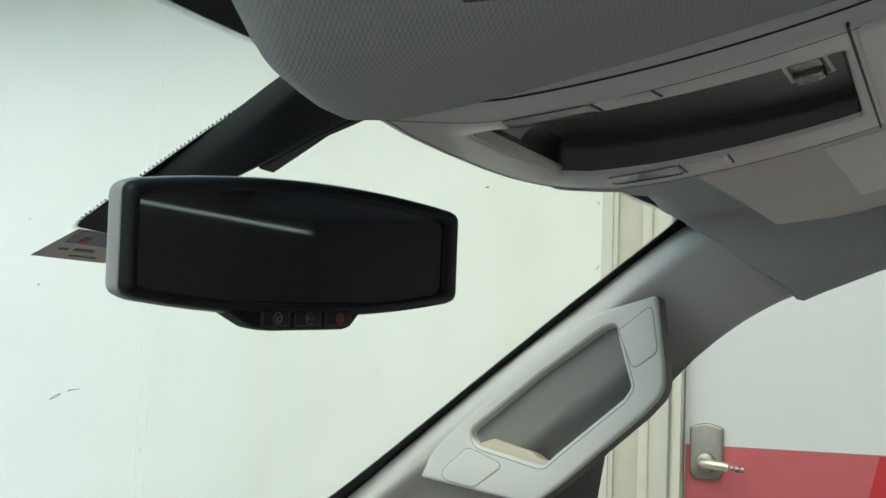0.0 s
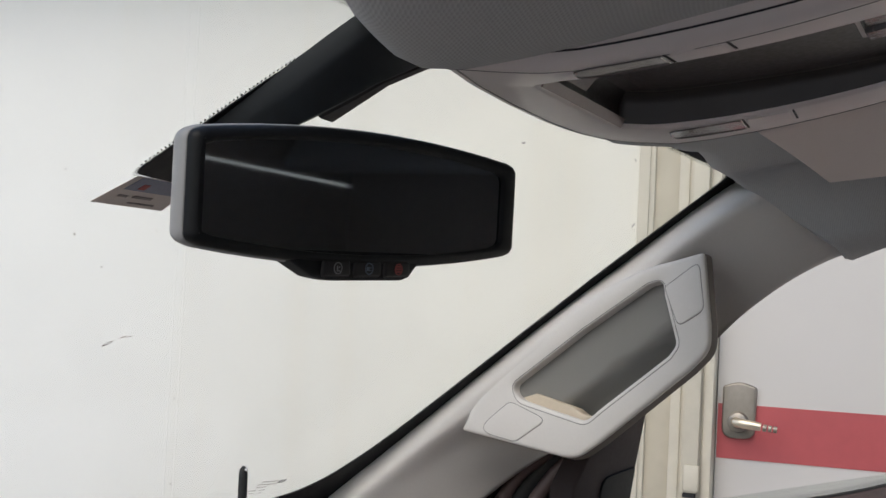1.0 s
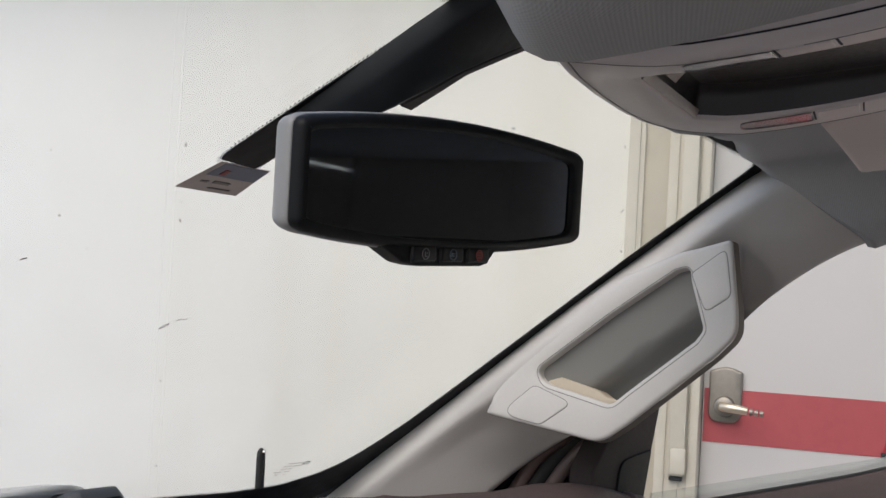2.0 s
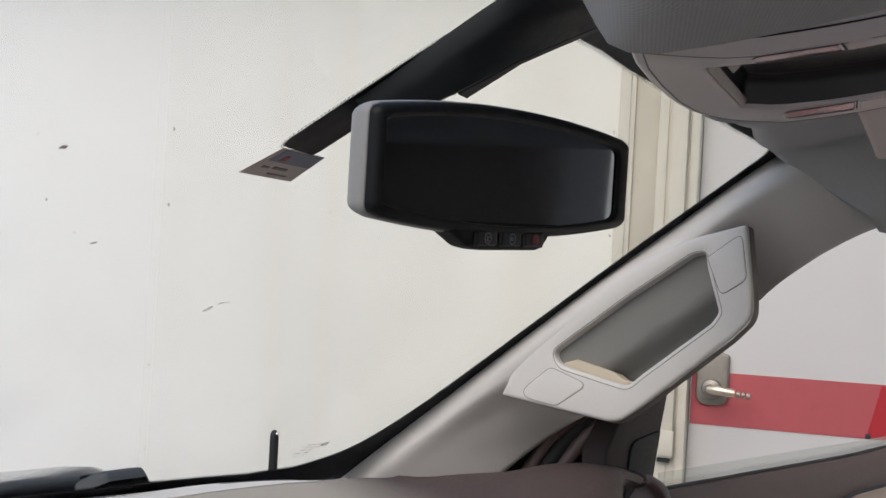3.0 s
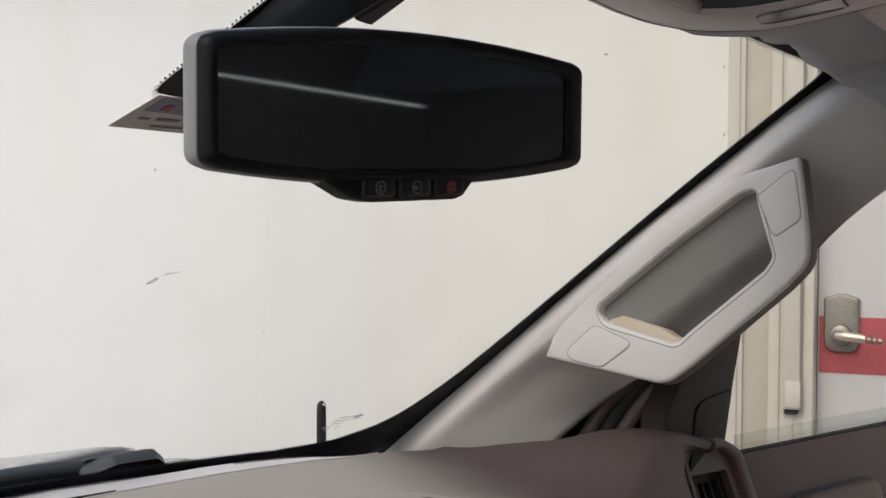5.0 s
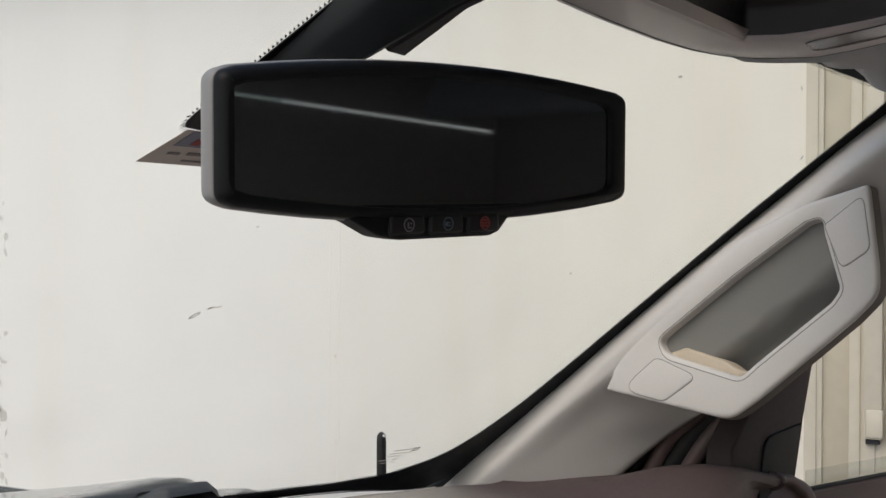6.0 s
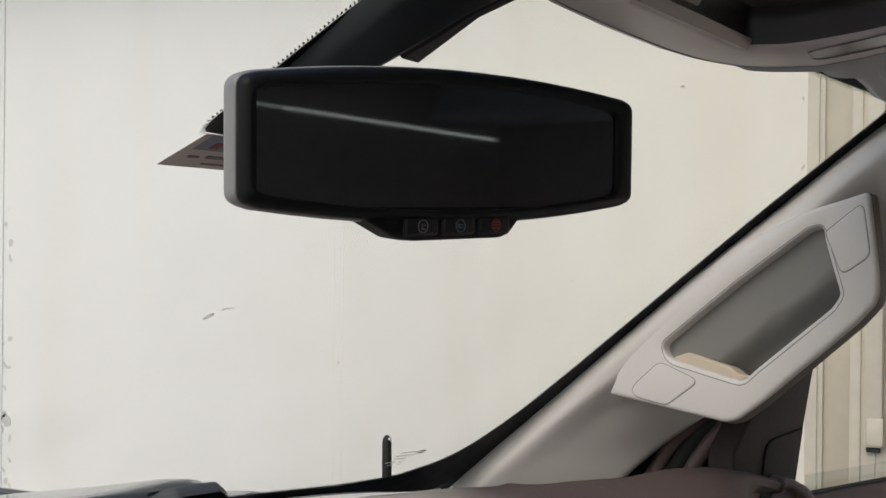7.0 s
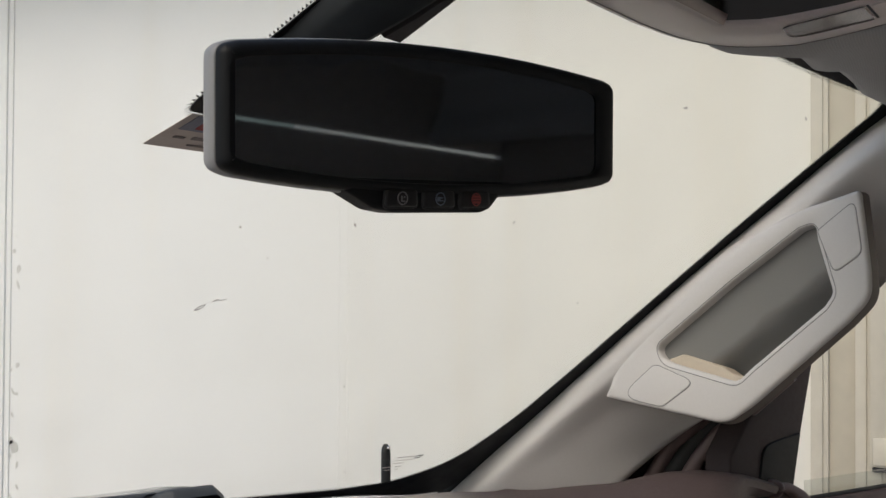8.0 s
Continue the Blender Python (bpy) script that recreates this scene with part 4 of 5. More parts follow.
outline = rounded(
    [(0.1880, 1.3580), (0.1087, 1.3502), (0.0540, 1.3450), (0.0250, 1.3670), (-0.0640, 1.4440), (-0.0850, 1.4660), (-0.0850, 1.4900), (-0.0790, 1.5590),
     (-0.02, 1.5400), (0.055, 1.4890), (0.134, 1.4250), (0.163, 1.3930)], [0.003, 0.2, 0.035, 0.1, 0.04, 0.03, 0.1, 0.004, 0.1, 0.3, 0.1, 0.05], 6)
outline = dense(outline, 0.010)
hole = dense(rounded([(0.1270, 1.4120), (0.1200, 1.3950), (0.0420, 1.3805), (0.0250, 1.3960), (-0.0460, 1.4545), (-0.0555, 1.4680), (-0.0385, 1.5300), (-0.0230, 1.5250), (0.0459, 1.4758)],
                     [0.014, 0.016, 0.018, 0.1, 0.012, 0.014, 0.014, 0.012, 0.1], 6), 0.007)


def front_side(q):
    """1 along the front edge, where the handle runs into the pillar, 0 round the rest."""
    along = (q.x - 0.1236) * -0.598 + (q.y - 1.4144) * -0.801
    return (1 - smooth(-0.002, 0.012, along)) * smooth(1.358, 1.392, q.y) * (1 - smooth(1.500, 1.5560, q.y))


def rear_side(q):
    """0 along the front edge of the grip, 1 round the rest."""
    return smooth(0.004, 0.020, max(0.0, (q.x - 0.1236) * -0.598 + (q.y - 1.4144) * -0.801))


def handle_body():
    bm = bmesh.new()
    sharp = [(0.010, -0.020), (0.006, -0.010), (0.0005, 0.0020), (0.0008, 0.0042), (0.0022, 0.0056), (0.0045, 0.0060)]
    soft = [(-0.016, -0.0050), (-0.0115, 0.0005), (-0.008, 0.0030), (-0.0045, 0.0046), (0.0, 0.0056), (0.0045, 0.0060)]
    rings = []
    for (d0, w0), (d1, w1) in zip(sharp, soft):
        near, far = inset(outline, d0), inset(outline, d1)
        rings.append([on_handle(*(a.lerp(b, f)), w0 + (w1 - w0) * f) for a, b, f in zip(near, far, [front_side(q) for q in outline])])
    loft(rings, closed=True, bm=bm)
    bm.verts.ensure_lookup_table()
    n, m = len(outline), len(hole)
    lip = []
    for d, w in ((-0.0002, 0.0060), (0.0014, 0.0057), (0.0030, 0.0046), (0.0040, 0.0025), (0.0042, -0.004)):
        lip.append([on_handle(*(q.lerp(p, 0.25 + 0.75 * rear_side(q))), w) for q, p in zip(hole, inset(hole, d))])
    first = len(bm.verts)
    loft(lip, closed=True, bm=bm)
    bm.verts.ensure_lookup_table()
    outer, inner_ring = bm.verts[first - n:first], bm.verts[first:first + m]
    edges = [bm.edges.get((r[i - 1], r[i])) for r in (outer, inner_ring) for i in range(len(r))]
    bmesh.ops.triangle_fill(bm, use_beauty=True, edges=edges)
    return bm


part("handle_body", handle_body(), GREY_HANDLE, handle)
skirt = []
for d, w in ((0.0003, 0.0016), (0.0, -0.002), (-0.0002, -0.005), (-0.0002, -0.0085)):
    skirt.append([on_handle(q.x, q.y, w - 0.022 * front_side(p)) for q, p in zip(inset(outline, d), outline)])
part("side_skirt", loft(skirt, closed=True), SKIRT, handle, "handle side with its shade painted in")
part("rim_groove", loft([[on_handle(q.x, q.y, w) for q in inset(hole, d)] for d, w in ((-0.0012, 0.0058), (-0.0010, 0.0062), (-0.0003, 0.0062), (-0.0001, 0.0058))], closed=True), SEAM, handle, "fine dark groove round the grip")
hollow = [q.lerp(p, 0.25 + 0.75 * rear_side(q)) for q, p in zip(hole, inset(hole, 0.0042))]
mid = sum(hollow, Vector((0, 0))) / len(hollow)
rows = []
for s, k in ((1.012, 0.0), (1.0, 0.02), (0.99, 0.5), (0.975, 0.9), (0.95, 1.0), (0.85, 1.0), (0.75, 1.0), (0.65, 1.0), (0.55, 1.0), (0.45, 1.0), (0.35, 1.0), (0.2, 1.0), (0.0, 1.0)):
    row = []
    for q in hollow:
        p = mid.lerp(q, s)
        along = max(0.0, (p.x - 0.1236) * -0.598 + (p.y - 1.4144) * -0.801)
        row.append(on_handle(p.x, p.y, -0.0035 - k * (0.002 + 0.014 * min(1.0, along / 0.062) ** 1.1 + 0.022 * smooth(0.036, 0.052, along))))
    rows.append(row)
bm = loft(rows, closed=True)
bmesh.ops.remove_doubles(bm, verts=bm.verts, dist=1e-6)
part("grip_recess", bm, RECESS, handle, "hollow behind the grip, shade painted into its grey")
for pad in ([(0.1690, 1.3600), (0.1283, 1.3950), (0.0850, 1.3810), (0.1210, 1.3545)], [(-0.0745, 1.5490), (-0.0400, 1.5225), (-0.0540, 1.4855), (-0.0795, 1.5030)]):
    loop = rounded(pad, [0.014, 0.012, 0.006, 0.014] if pad[0][0] > 0 else [0.005, 0.004, 0.006, 0.012], 6)
    part("pad_gap", plate(inset(loop, -0.0005), on_handle, 0.0061, 0.00005, base=0.004), SEAM, handle)
    part("screw_cover", plate(inset(loop, 0.0003), on_handle, 0.0066, 0.0006, base=0.004), GREY_HANDLE, handle)
ledge = rounded([(0.1240, 1.4000), (0.1150, 1.3930), (0.0870, 1.3860), (0.0560, 1.3810), (0.0400, 1.3820), (0.0310, 1.3900), (0.0520, 1.3925), (0.0620, 1.3985), (0.1040, 1.4075)],
                [0.004, 0.006, 0.02, 0.01, 0.005, 0.002, 0.004, 0.006, 0.006], 4)
part("grip_ledge", plate(ledge, on_handle, -0.0030, 0.003, base=-0.02), SAND, handle, "ledge inside the grip, its lit sand tone painted in")

# ---- door opening seals below the pillar ----
seal = thing("door_seal", "cocoa brown rubber door opening seals", "door seal")
for pts, r, material in (([(0.80, 0.205, 1.225), (0.80, 0.178, 1.275), (0.80, 0.158, 1.306), (0.80, 0.128, 1.332), (0.79, 0.07, 1.385)], 0.0085, POD),
                         ([(0.80, 0.165, 1.225), (0.80, 0.138, 1.278), (0.80, 0.112, 1.314), (0.80, 0.086, 1.336), (0.79, 0.03, 1.385)], 0.0085, POD),
                         ([(0.812, 0.190, 1.22), (0.812, 0.160, 1.275), (0.812, 0.136, 1.310), (0.812, 0.108, 1.335), (0.80, 0.05, 1.385)], 0.014, RUBBER),
                         ([(0.80, 0.235, 1.225), (0.80, 0.203, 1.268), (0.80, 0.184, 1.296), (0.80, 0.158, 1.325), (0.79, 0.10, 1.385)], 0.009, RUBBER)):
    part("seal_strip", tube(spline(pts, 8), r, 14), material, seal)
bm = bmesh.new()
for x in (0.825, 0.850):
    bm.faces.new([bm.verts.new((x, *q)) for q in ((0.072, 0.9), (0.25, 0.9), (0.25, 1.25), (0.13, 1.345), (0.075, 1.375), (0.070, 1.375))])
bmesh.ops.bridge_loops(bm, edges=bm.edges[:])
part("jamb", bm, TRIM, seal, "dark door jamb")

# ---- dashboard ----
HOOD = [(-0.74, 1.290), (-0.40, 1.330), (0.0, 1.3357), (0.10, 1.3238), (0.20, 1.3100), (0.30, 1.2946), (0.35, 1.2862), (0.40, 1.2758), (0.45, 1.2636), (0.50, 1.2520), (0.56, 1.2450), (0.62, 1.2410), (0.90, 1.2400)]
LIP = [(-0.74, 0.060), (-0.05, 0.080), (0.10, 0.109), (0.20, 0.1275), (0.306, 0.138), (0.90, 0.138)]
PAD_EDGE = [(-0.74, 0.36), (-0.40, 0.42), (0.0, 0.440), (0.20, 0.4350), (0.266, 0.4300), (0.307, 0.4200), (0.393, 0.3940), (0.464, 0.3730), (0.502, 0.3620), (0.565, 0.3460), (0.62, 0.330), (0.70, 0.320), (0.90, 0.320)]


def hood_front(x):
    """Where the centre hood ends over its dark mouth."""
    return table(LIP, x)


def dash_z(x, y):
    z = 1.2355 + 0.006 * math.sin((y - 0.05) * 5)
    beside = smooth(0.318, 0.345, x)
    rise = (1 - beside) * smooth(-0.004, 0.004, y - hood_front(x)) + beside * smooth(0.05, 0.17, y)
    z += (table(HOOD, x) - 1.2400) * (1 - smooth(0.19, 0.31, y)) * rise
    z += 0.055 * smooth(0.54, 0.72, x) * (1 - smooth(0.09, 0.31, y)) * (1 - 0.42 * smooth(0.70, 0.84, x))
    z += 0.010 * smooth(0.50, 0.64, x) * smooth(0.17, 0.27, y) * (1 - smooth(0.37, 0.45, y))
    return z + (0.031 - 0.010 * smooth(0.50, 0.60, x)) * smooth(0.20, 0.40, y) * (1 - 0.8 * smooth(0.58, 0.72, x))


def pad_back(x):
    """Where the padded top meets the smooth panel at the foot of the glass."""
    return table(PAD_EDGE, x)


PAD_FALL = [(0.010, 0.003), (0.018, 0.012), (0.022, 0.026), (0.030, 0.050), (0.050, 0.10), (0.080, 0.16), (0.10, 0.30), (0.10, 0.55)]
HOOK_FALL = [(0.0065, 0.004), (0.0040, 0.011), (-0.012, 0.017), (-0.0165, 0.034), (-0.011, 0.062), (0.0, 0.10), (0.03, 0.24), (0.03, 0.50)]


def dash_sheet():
    rows = []
    for x in [-0.74 + 1.554 * i / 200 for i in range(201)]:
        k = smooth(0.68, 0.80, x)
        y0 = 0.075 - 0.021 * k
        yb = pad_back(x)
        lip_y = max(hood_front(x), y0 + 0.008)
        ys = [y0, 0.5 * (y0 + lip_y - 0.004)] + [lip_y + d for d in (-0.004, -0.002, 0.0, 0.002, 0.004)] + [lip_y + 0.004 + (yb - lip_y - 0.004) * j / 22 for j in range(1, 23)]
        row = [Vector((x, y, dash_z(x, y))) for y in ys]
        face = [Vector((x, y0 - (d0 + (d1 - d0) * k), row[0].z - (h0 + (h1 - h0) * k))) for (d0, h0), (d1, h1) in zip(PAD_FALL, HOOK_FALL)]
        rows.append(face[::-1] + row)
    heart = Vector((0.80, 0.16, 1.19))
    last = rows[-1]
    for dx, k in ((0.003, 0.006), (0.005, 0.025), (0.0045, 0.06), (0.0, 0.12), (-0.015, 0.2)):
        rows.append([Vector((p.x + dx, p.y + (heart.y - p.y) * k, p.z + (heart.z - p.z) * k)) for p in last])
    return loft(rows)


dash = thing("dashboard", "taupe and cocoa vinyl dashboard with an end air vent", "dashboard")
part("top_pad", dash_sheet(), DASH, dash, "grained top pad, taupe to cocoa with light falloff painted in")
# rounded bead along the pad's end
bead = [Vector((0.8165, 0.054 - d, dash_z(0.814, 0.054) - h)) for d, h in HOOK_FALL[:6]][::-1] + [Vector((0.8165, 0.054 + 0.012 * k, dash_z(0.814, 0.054 + 0.012 * k) - 0.001)) for k in range(5)]
part("pad_edge", tube(spline(bead, 5), 0.0042, 12), COCOA, dash, "rounded cocoa edge of the pad", smooth=60)
# defroster panel at the foot of the glass


def on_panel(x, k, lift=0.0):
    """k runs from the pad edge up to the glass."""
    z1 = table([(-0.74, 1.268), (0.32, 1.2640), (0.39, 1.2605), (0.46, 1.2560), (0.54, 1.2525), (0.66, 1.2460), (0.80, 1.240)], x)
    top = ws(x, z1, 0.0030)
    y = pad_back(x)
    low = Vector((x, y, dash_z(x, y) + 0.0012))
    return low.lerp(top, k) + Vector((0, 0, lift + (0.007 * smooth(0.38, 0.48, x) * (1 - smooth(0.54, 0.60, x)) - 0.003) * math.sin(math.pi * max(0.0, min(1.0, k)))))


rows = [[on_panel(-0.70 + 1.30 * i / 70, k / 8) for k in range(9)] + [on_panel(-0.70 + 1.30 * i / 70, k / 8, -0.003) for k in range(8, -1, -1)] for i in range(71)]
part("defroster_panel", loft(rows, closed=True, caps=True), PANEL, dash, "smooth panel at the foot of the glass, paled to paint in sheen")
# the panel has no hole; a dark strip stands for the slot's shade
rows = []
for i in range(41):
    x = -0.20 + 0.503 * i / 40
    lo, hi = 0.06, 0.06 + 0.50 * math.sqrt(1 - smooth(0.20, 0.31, x))
    rows.append([on_panel(x, lo, -0.002), on_panel(x, lo + 0.002, 0.0010)] + [on_panel(x, lo + (hi - lo) * k / 4, 0.0012) for k in range(1, 4)] + [on_panel(x, hi - 0.002, 0.0010), on_panel(x, hi, -0.002)])
part("defroster_slot", loft(rows), SLOT, dash, "dark strip painted in for the shade of the defroster slot")
GRILLE = [(0.470, 0.421), (0.515, 0.399), (0.545, 0.378), (0.582, 0.349)]
for k in range(48):
    x = 0.470 + 0.112 * k / 47
    near, far = pad_back(x), on_panel(x, 1.0).y
    mid_k, half = (table(GRILLE, x) - near) / (far - near), 0.035 * math.sin(math.pi * (k + 2) / 52) ** 0.5
    rows = [[on_panel(x + d + 0.05 * e, mid_k + e, lift) for e, lift in ((-half, -0.002), (-half, 0.0006), (half, 0.0006), (half, -0.002))] for d in (0.0, 0.0014)]
    part("grille_rib", loft(rows, closed=True, caps=True), INK, dash)
# dark sheet painted for the shade in the centre hood's mouth, with a soft rim
ARCH = [Vector((x, hood_front(x) + 0.002, dash_z(x, hood_front(x) + 0.012) - 0.004)) for x in [-0.20 + 0.48 * i / 24 for i in range(25)]]
ARCH += spline([ARCH[-1] + Vector((0.012, 0.001, -0.0015)), (0.307, 0.139, 1.2890), (0.3230, 0.1340, 1.2835), (0.3380, 0.1310, 1.2745), (0.3440, 0.1240, 1.2660), (0.3460, 0.1160, 1.2450), (0.3460, 0.1120, 1.2280)], 5)
part("hood_mouth", loft([[q, q + Vector((-0.004, -0.009, -0.004)), Vector((q.x - 0.005, q.y - 0.010, 0.5 * (q.z + 1.228))), Vector((q.x - 0.005, q.y - 0.010, 1.226))] for q in ARCH]), BIN, dash, "dark sheet for the shaded mouth under the centre hood")
part("hood_rim", tube(ARCH, 0.0055, 12), CONSOLE_DARK, dash, "cocoa rim of the centre hood", smooth=60)


VENT_U, VENT_V = Vector((0.842, -0.539, 0)).normalized(), Vector((0, -0.3, -0.954)).normalized()
VENT_N = VENT_V.cross(VENT_U).normalized()
if VENT_N.y > 0:
    VENT_N = -VENT_N


def on_vent(u, v, w):
    return Vector((0.812, 0.060, 1.262)) + u * VENT_U + v * VENT_V + w * VENT_N


rim = rounded([(-0.035, -0.010), (0.030, -0.006), (0.0540, 0.008), (0.0575, 0.10), (0.0620, 0.22), (-0.035, 0.22)], [0.008, 0.014, 0.022, 0.1, 0.02, 0.02], 6)
recess = rounded([(-0.030, 0.002), (0.026, 0.0045), (0.0400, 0.018), (0.0440, 0.10), (0.048, 0.19), (-0.030, 0.19)], [0.006, 0.010, 0.012, 0.1, 0.02, 0.02], 6)
mouth = rounded([(-0.026, 0.031), (0.0300, 0.0290), (0.0350, 0.0885), (0.041, 0.18), (-0.026, 0.18)], [0.002, 0.004, 0.1, 0.006, 0.006], 4)
part("vent_surround", plate(dense(rim, 0.010), on_vent, 0.006, 0.0055, hole=dense(recess, 0.010), hole_depth=0.012, hole_edge=0.004, base=-0.04), POD, dash, "rounded cocoa vent surround")
part("vent_face", plate(dense(inset(recess, -0.001), 0.010), on_vent, -0.004, 0.001, hole=dense(mouth, 0.01), hole_depth=0.012, hole_edge=0.001, base=-0.02), POD, dash, "recessed cocoa vent face")
part("vent_well", pocket(mouth, ((-0.001, -0.010), (0.0, -0.022), (0.004, -0.04)), on_vent), INK, dash, "black vent well")
for k in range(4):
    u = -0.016 + 0.0125 * k
    bm = loft([[on_vent(u + 0.02 * v, v, w) for v in (0.030, 0.17)] for w in (-0.012, -0.030)])
    part("vane", thick(bm, 0.0015), INK, dash)
part("badge", plate(rounded([(-0.009, -0.004), (0.009, -0.004), (0.009, 0.004), (-0.009, 0.004)], 0.001, 2), lambda u, v, w: Vector((0.599 + u, 0.0610 - 0.45 * u + 0.35 * v - 0.9 * w, 1.2425 + v + 0.4 * w)), 0.0012, 0.0004), CONSOLE_DARK, dash, "small embossed badge")
part("glovebox_lock", tube([(0.628, 0.055, 1.214), (0.628, 0.044, 1.212), (0.628, 0.040, 1.211)], [0.010, 0.010, 0.008], 20), CONSOLE_DARK, dash, "round dark lock")

# ---- open passenger door ----
HX, HY = 0.90, 0.030
DD = Vector((0.93, -0.37, 0)).normalized()
DNV = Vector((-0.37, -0.93, 0)).normalized()


def on_door(s, z, w=0.0):
    """s along the door from its hinge end, w towards the cabin side."""
    return Vector((HX, HY, z)) + s * DD + w * DNV


door = thing("passenger_door", "open cocoa brown passenger door with lowered window", "car door")
prof = [(1.242, -0.004), (1.241, 0.002), (1.236, 0.006), (1.228, 0.009), (1.205, 0.012), (1.16, 0.016), (1.10, 0.022), (1.02, 0.034), (0.9, 0.04), (0.6, 0.03)]
rows = [[on_door(s, z + 0.012 * smooth(0.5, 1.0, s), w * smooth(-0.05, 0.06, s)) for z, w in prof] for s in [-0.06, -0.04, -0.02, 0.0, 0.03, 0.06] + [0.1 + 0.09 * k for k in range(11)]]
part("inner_panel", loft(rows), DOOR_COCOA, door, "cocoa grained inner panel")
part("outer_skin", loft([[on_door(s, z, -0.10 - 0.03 * math.sin((z - 0.5) * 3)) for z in (1.195, 1.12, 1.0, 0.8, 0.5)] for s in (-0.06, 0.2, 0.6, 1.0)]), NAVY, door, "dark navy outer skin")
part("belt_seal", tube([on_door(s, 1.2430 + 0.012 * smooth(0.5, 1.0, s), -0.006) for s in [-0.02 + 0.1 * k for k in range(11)]], 0.0030, 8), RUBBER, door, "black belt seal")
rows = [[on_door(s, z, -0.020) for z in (1.15, 1.2600)] for s in (0.005, 0.5, 1.0)]
gl = part("window_glass", thick(loft(rows), 0.004), DOOR_GLASS, door, "lowered window glass")
gl.visible_shadow = False
sail = [(-0.15, 1.22), (-0.15, 1.30), (-0.090, 1.375), (-0.008, 1.40), (-0.035, 1.30), (-0.057, 1.22)]
part("sail_panel", plate([Vector(q) for q in sail], lambda u, v, w: on_door(u, v, w - 0.01), 0.012, 0.003, base=-0.02), TRIM, door, "dark corner trim of the door")
notch = rounded([(-0.112, 1.222), (-0.098, 1.308), (-0.0345, 1.318), (-0.0565, 1.222)], [0.0, 0.02, 0.002, 0.0], 5)
part("corner_speaker", plate(notch, lambda u, v, w: on_door(u, v, w - 0.01), 0.0145, 0.001, base=0.0), BLACK, door, "black corner grille")
fr = spline([on_door(-0.035, 1.37, -0.03), on_door(0.05, 1.475, -0.03), on_door(0.155, 1.572, -0.03), on_door(0.30, 1.632, -0.03), on_door(0.6, 1.68, -0.03), on_door(0.95, 1.67, -0.03), on_door(1.02, 1.5, -0.03), on_door(1.03, 1.24, -0.03)], 6)
part("window_frame", tube(fr, 0.018, 10), TRIM, door, "dark window frame")
# pull handle cup
cup = rounded([(0.066, 1.060), (0.066, 1.186), (0.246, 1.188), (0.262, 1.060)], [0.01, 0.014, 0.026, 0.02], 6)
cup_hole = rounded([(0.100, 1.075), (0.106, 1.154), (0.216, 1.154), (0.226, 1.075)], [0.008, 0.01, 0.012, 0.01], 6)
part("pull_gap", plate(dense(inset(cup, -0.0018), 0.02), on_door, 0.0185, 0.001, base=0.0), INK, door)
part("pull_surround", plate(dense(cup, 0.02), on_door, 0.034, 0.009, hole=dense(cup_hole, 0.02), hole_depth=0.028, hole_edge=0.005, base=0.005), PULL, door, "glossy cocoa pull surround")
part("pull_well", pocket(cup_hole, ((0.0, 0.029), (0.003, 0.0255), (0.008, 0.0250)), on_door), BLACK, door, "black pull well")
for k in range(2):
    part("release_stud", block((-0.004, -0.002, -0.004), (0.004, 0.002, 0.004), 0.001), CHROME, door).matrix_world = Matrix.Translation(on_door(0.155 + 0.028 * k, 1.128, 0.028))
arm = rounded([(0.298, 0.98), (0.306, 1.09), (0.365, 1.158), (0.52, 1.190), (0.95, 1.196), (0.95, 0.98)], [0.0, 0.12, 0.16, 0.3, 0.02, 0], 10)
part("arm_gap", plate(dense(inset(arm, -0.002), 0.03), on_door, 0.0215, 0.001, base=0.0), INK, door)
part("tan_insert", plate(dense(arm, 0.03), on_door, 0.048, 0.02, base=0.0), TAN, door, "tan padded insert")

# ---- outside front: bonnet, wing, wiper, aerial ----
bonnet = thing("truck_bonnet", "dark navy pickup bonnet beyond the windscreen", "bonnet")
rows = []
for y, z in ((0.640, 1.215), (0.648, 1.236), (0.660, 1.2440), (0.70, 1.240), (0.80, 1.222), (1.0, 1.19), (1.4, 1.12), (1.8, 1.04), (2.05, 0.97), (2.10, 0.9)):
    row = []
    for k in range(91):
        x = -0.90 + 1.80 * k / 90
        fall = 0.050 * smooth(0.578, 0.69, abs(x)) + 0.08 * smooth(0.78, 0.90, abs(x))
        row.append(Vector((x, y - 0.018 + 0.06 * (smooth(0.60, 0.80, abs(x))), z - fall + 0.006)))
    rows.append(row)
part("panel", thick(loft(rows), 0.006), NAVY, bonnet)
for sx in (-1, 1):
    rows = [[Vector((sx * x, y, z)) for x, z in ((0.905, 1.13), (0.93, 1.125), (0.98, 1.08), (1.0, 0.95), (1.0, 0.5))] for y in (0.3, 0.6, 1.0, 1.6, 2.1)]
    part("wing", thick(loft(rows), 0.006), NAVY, bonnet, "dark navy front wing")
rows = [[Vector((x, 0.589 - 0.33 * x * x + d, z)) for x in [-0.8 + 1.6 * k / 30 for k in range(31)]] for d, z in ((0.0, 1.225), (0.03, 1.205), (0.10, 1.175), (0.16, 1.165))]
part("cowl_panel", thick(loft(rows), 0.005), COWL, bonnet, "charcoal cowl panel")

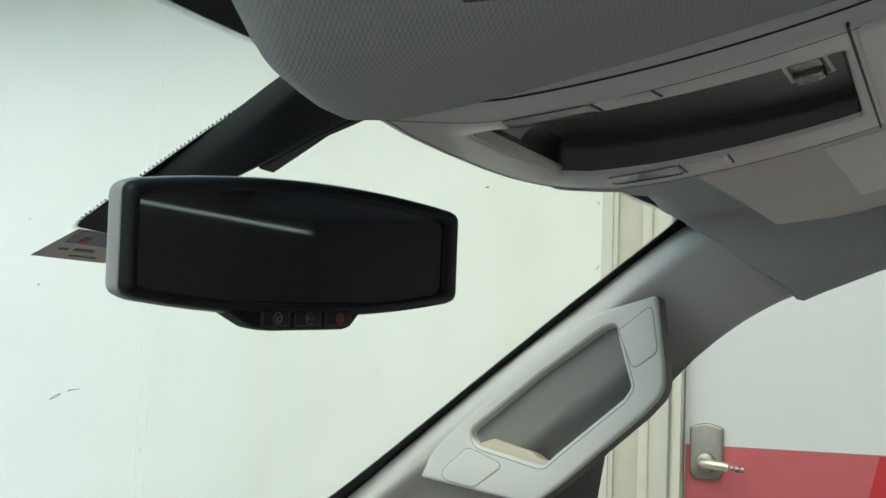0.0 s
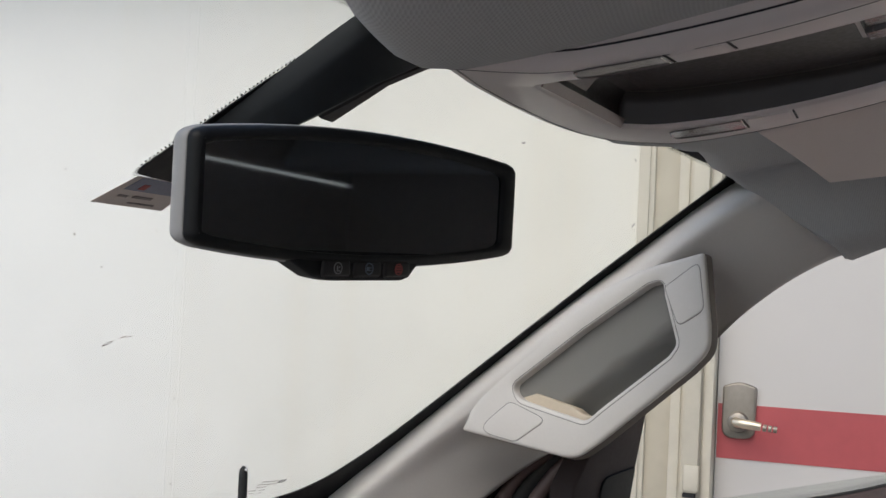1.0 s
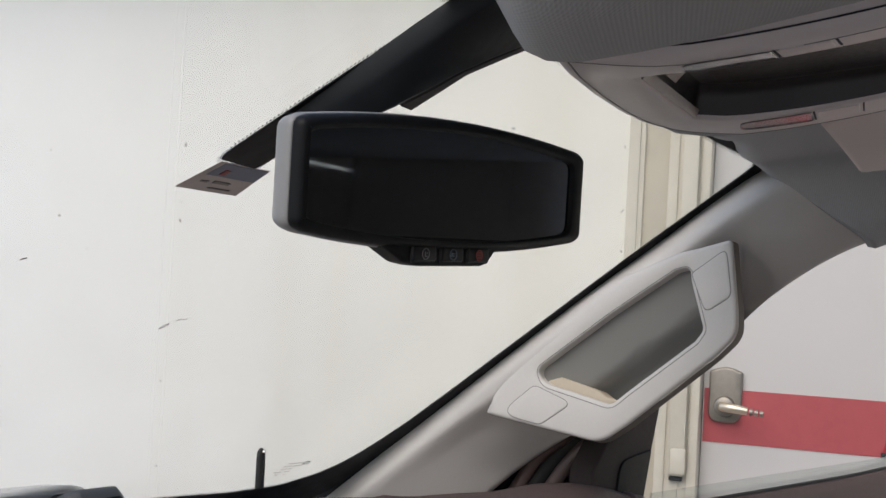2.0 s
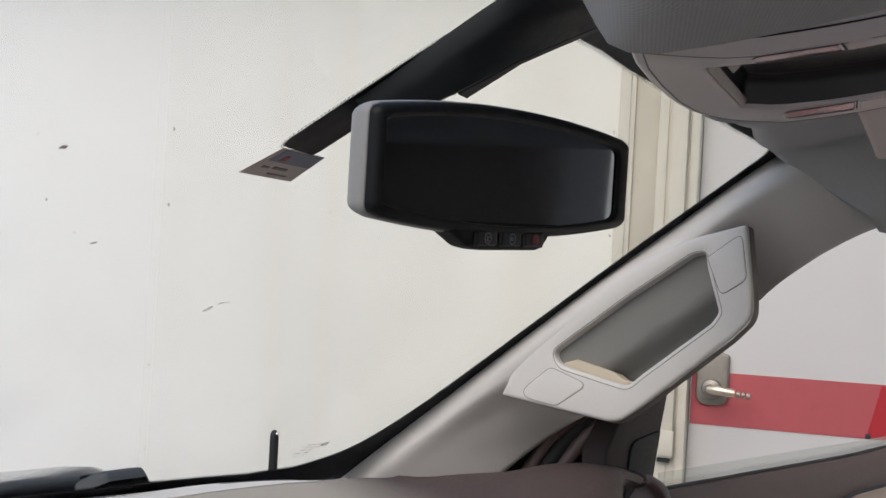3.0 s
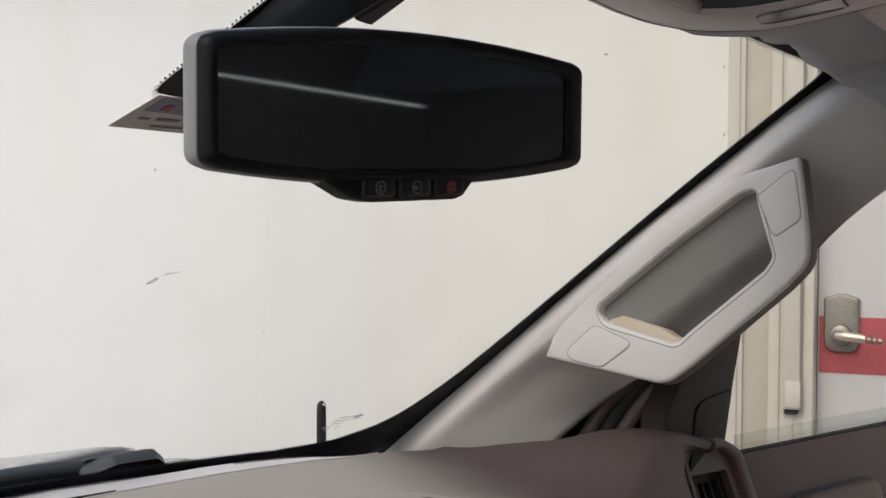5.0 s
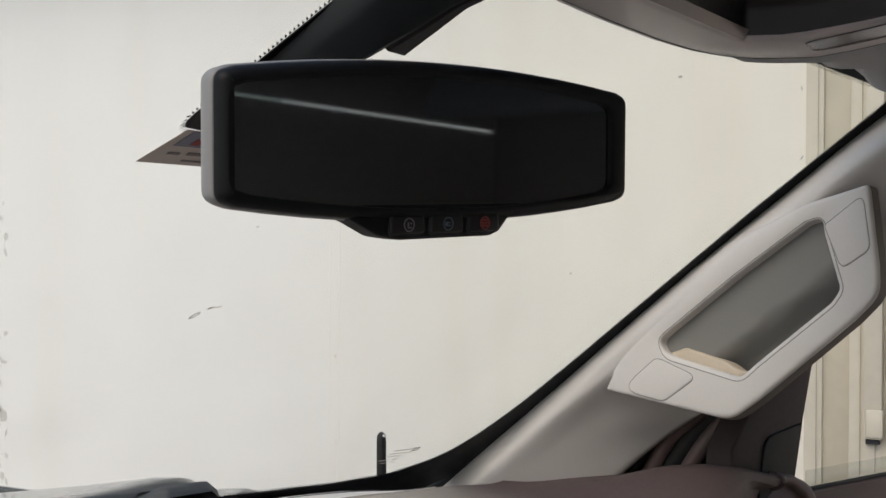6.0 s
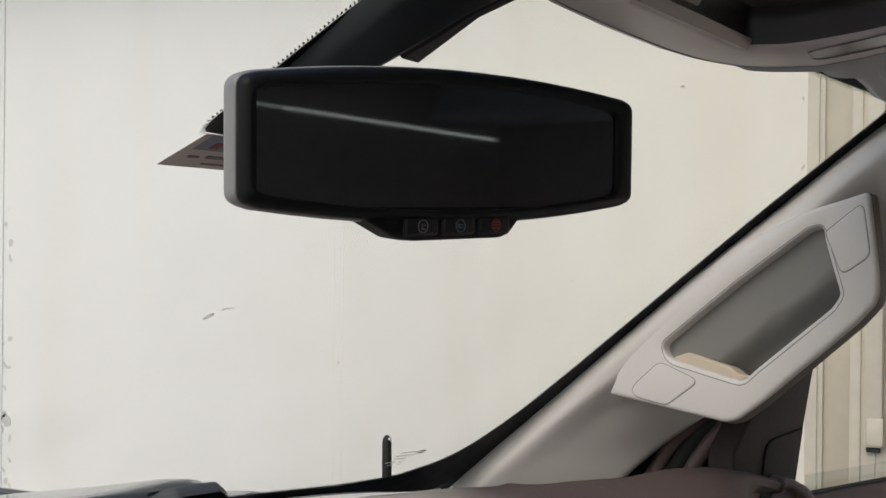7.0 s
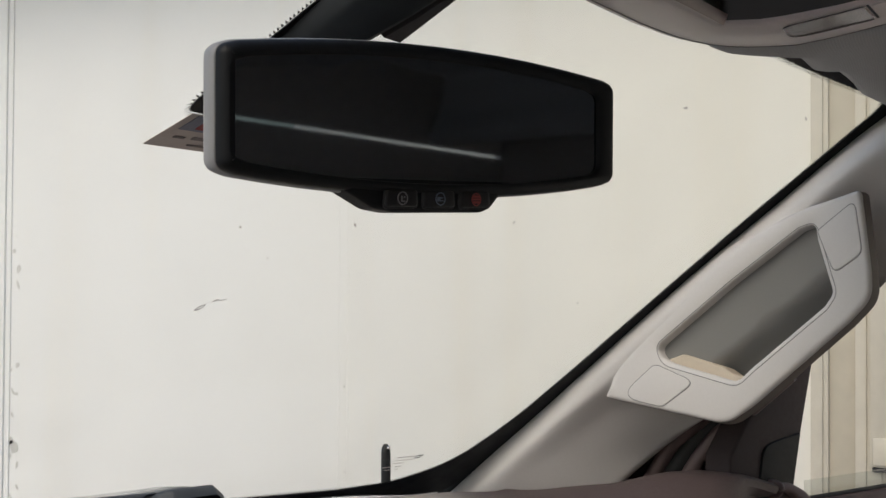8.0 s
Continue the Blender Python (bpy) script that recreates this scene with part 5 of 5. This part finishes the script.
wiper = thing("wiper", "black wiper arm parked at the foot of the windscreen", "wiper")
part("arm", tube(spline([ws(-0.35, 1.247, -0.03), ws(0.05, 1.249, -0.03), ws(0.30, 1.249, -0.026), ws(0.42, 1.249, -0.022)], 5), 0.008, 12), COWL, wiper)
part("cap", plate(dense(rounded([(0.378, 1.2675), (0.402, 1.2805), (0.448, 1.2805), (0.475, 1.2675), (0.465, 1.259), (0.392, 1.262)], [0.012, 0.012, 0.010, 0.006, 0.006, 0.006], 6), 0.006),
                  lambda u, v, w: ws(u, v - 0.016, -0.008 - w), 0.016, 0.008), COWL, wiper, "charcoal wiper pivot cap")

aerial = thing("aerial", "short black aerial mast on the front wing", "aerial")
part("mast", tube([(0.790, 0.512, 1.100), (0.789, 0.512, 1.20), (0.788, 0.512, 1.272), (0.788, 0.512, 1.279), (0.788, 0.512, 1.283)], [0.0065, 0.0058, 0.0056, 0.0050, 0.002], 14), RUBBER, aerial)
part("tip", tube([(0.786, 0.508, 1.279), (0.786, 0.5055, 1.279)], 0.0022, 8), CHROME, aerial)
part("foot", tube([(0.790, 0.512, 1.060), (0.790, 0.512, 1.11), (0.790, 0.512, 1.125)], [0.025, 0.02, 0.009], 16), RUBBER, aerial)

# ---- closing the cabin behind the camera ----
def back_piece(pts):
    bm = bmesh.new()
    for y in (-1.564, -1.556):
        bm.faces.new([bm.verts.new((x, y, z)) for x, z in pts])
    bmesh.ops.bridge_loops(bm, edges=bm.edges[:])
    return bm


# unseen rear wall, its slit added to put a bright line in the mirror
back_wall = thing("cab_back_wall", "unseen grey rear wall of the cab with an added light slit", "cab wall", kind="structure")
part("lower_panel", back_piece([(-0.84, 0.6), (0.80, 0.6), (0.80, 1.6195), (-0.84, 1.7475)]), CABIN, back_wall)
part("upper_panel", back_piece([(-0.84, 1.7530), (0.775, 1.6270), (0.775, 1.600), (0.86, 1.594), (0.86, 1.84), (-0.84, 1.84)]), CABIN, back_wall)
# plain unseen block, added to keep outside light out of the mirror
solo("rear_side_block", block((0.77, -1.60, 0.6), (0.86, -1.00, 1.74), 0.02), CABIN, "unseen grey block added to darken the view in the mirror", "door", "structure")
solo("cab_floor", block((-0.84, -1.6, 0.55), (0.86, 0.30, 0.62), 0.01), CABIN, "grey carpeted cab floor", "floor", "structure")
for x in (0.74, -0.86):
    solo("door_pillar", block((x, -1.02, 0.6), (x + 0.12, -0.90, 1.74), 0.03, 4), CABIN, "grey centre door pillar of the cab", "pillar", "structure")
# unseen side added to hold back light; two openings let some in
side = thing("cab_side_wall", "unseen driver side of the cab, added with two openings to shape the light", "cab wall", kind="structure")
for lo, hi in (((-0.90, -1.60, 0.55), (-0.84, 0.35, 0.62)), ((-0.90, -1.60, 0.62), (-0.84, 0.35, 1.22)), ((-0.90, -1.60, 1.22), (-0.84, -1.48, 1.62)), ((-0.90, -0.70, 1.22), (-0.84, -0.60, 1.62)), ((-0.90, -1.60, 1.62), (-0.82, -0.12, 1.80)), ((-0.90, 0.12, 1.22), (-0.84, 0.35, 1.30))):
    part("panel", block(lo, hi, 0.01), CABIN, side)
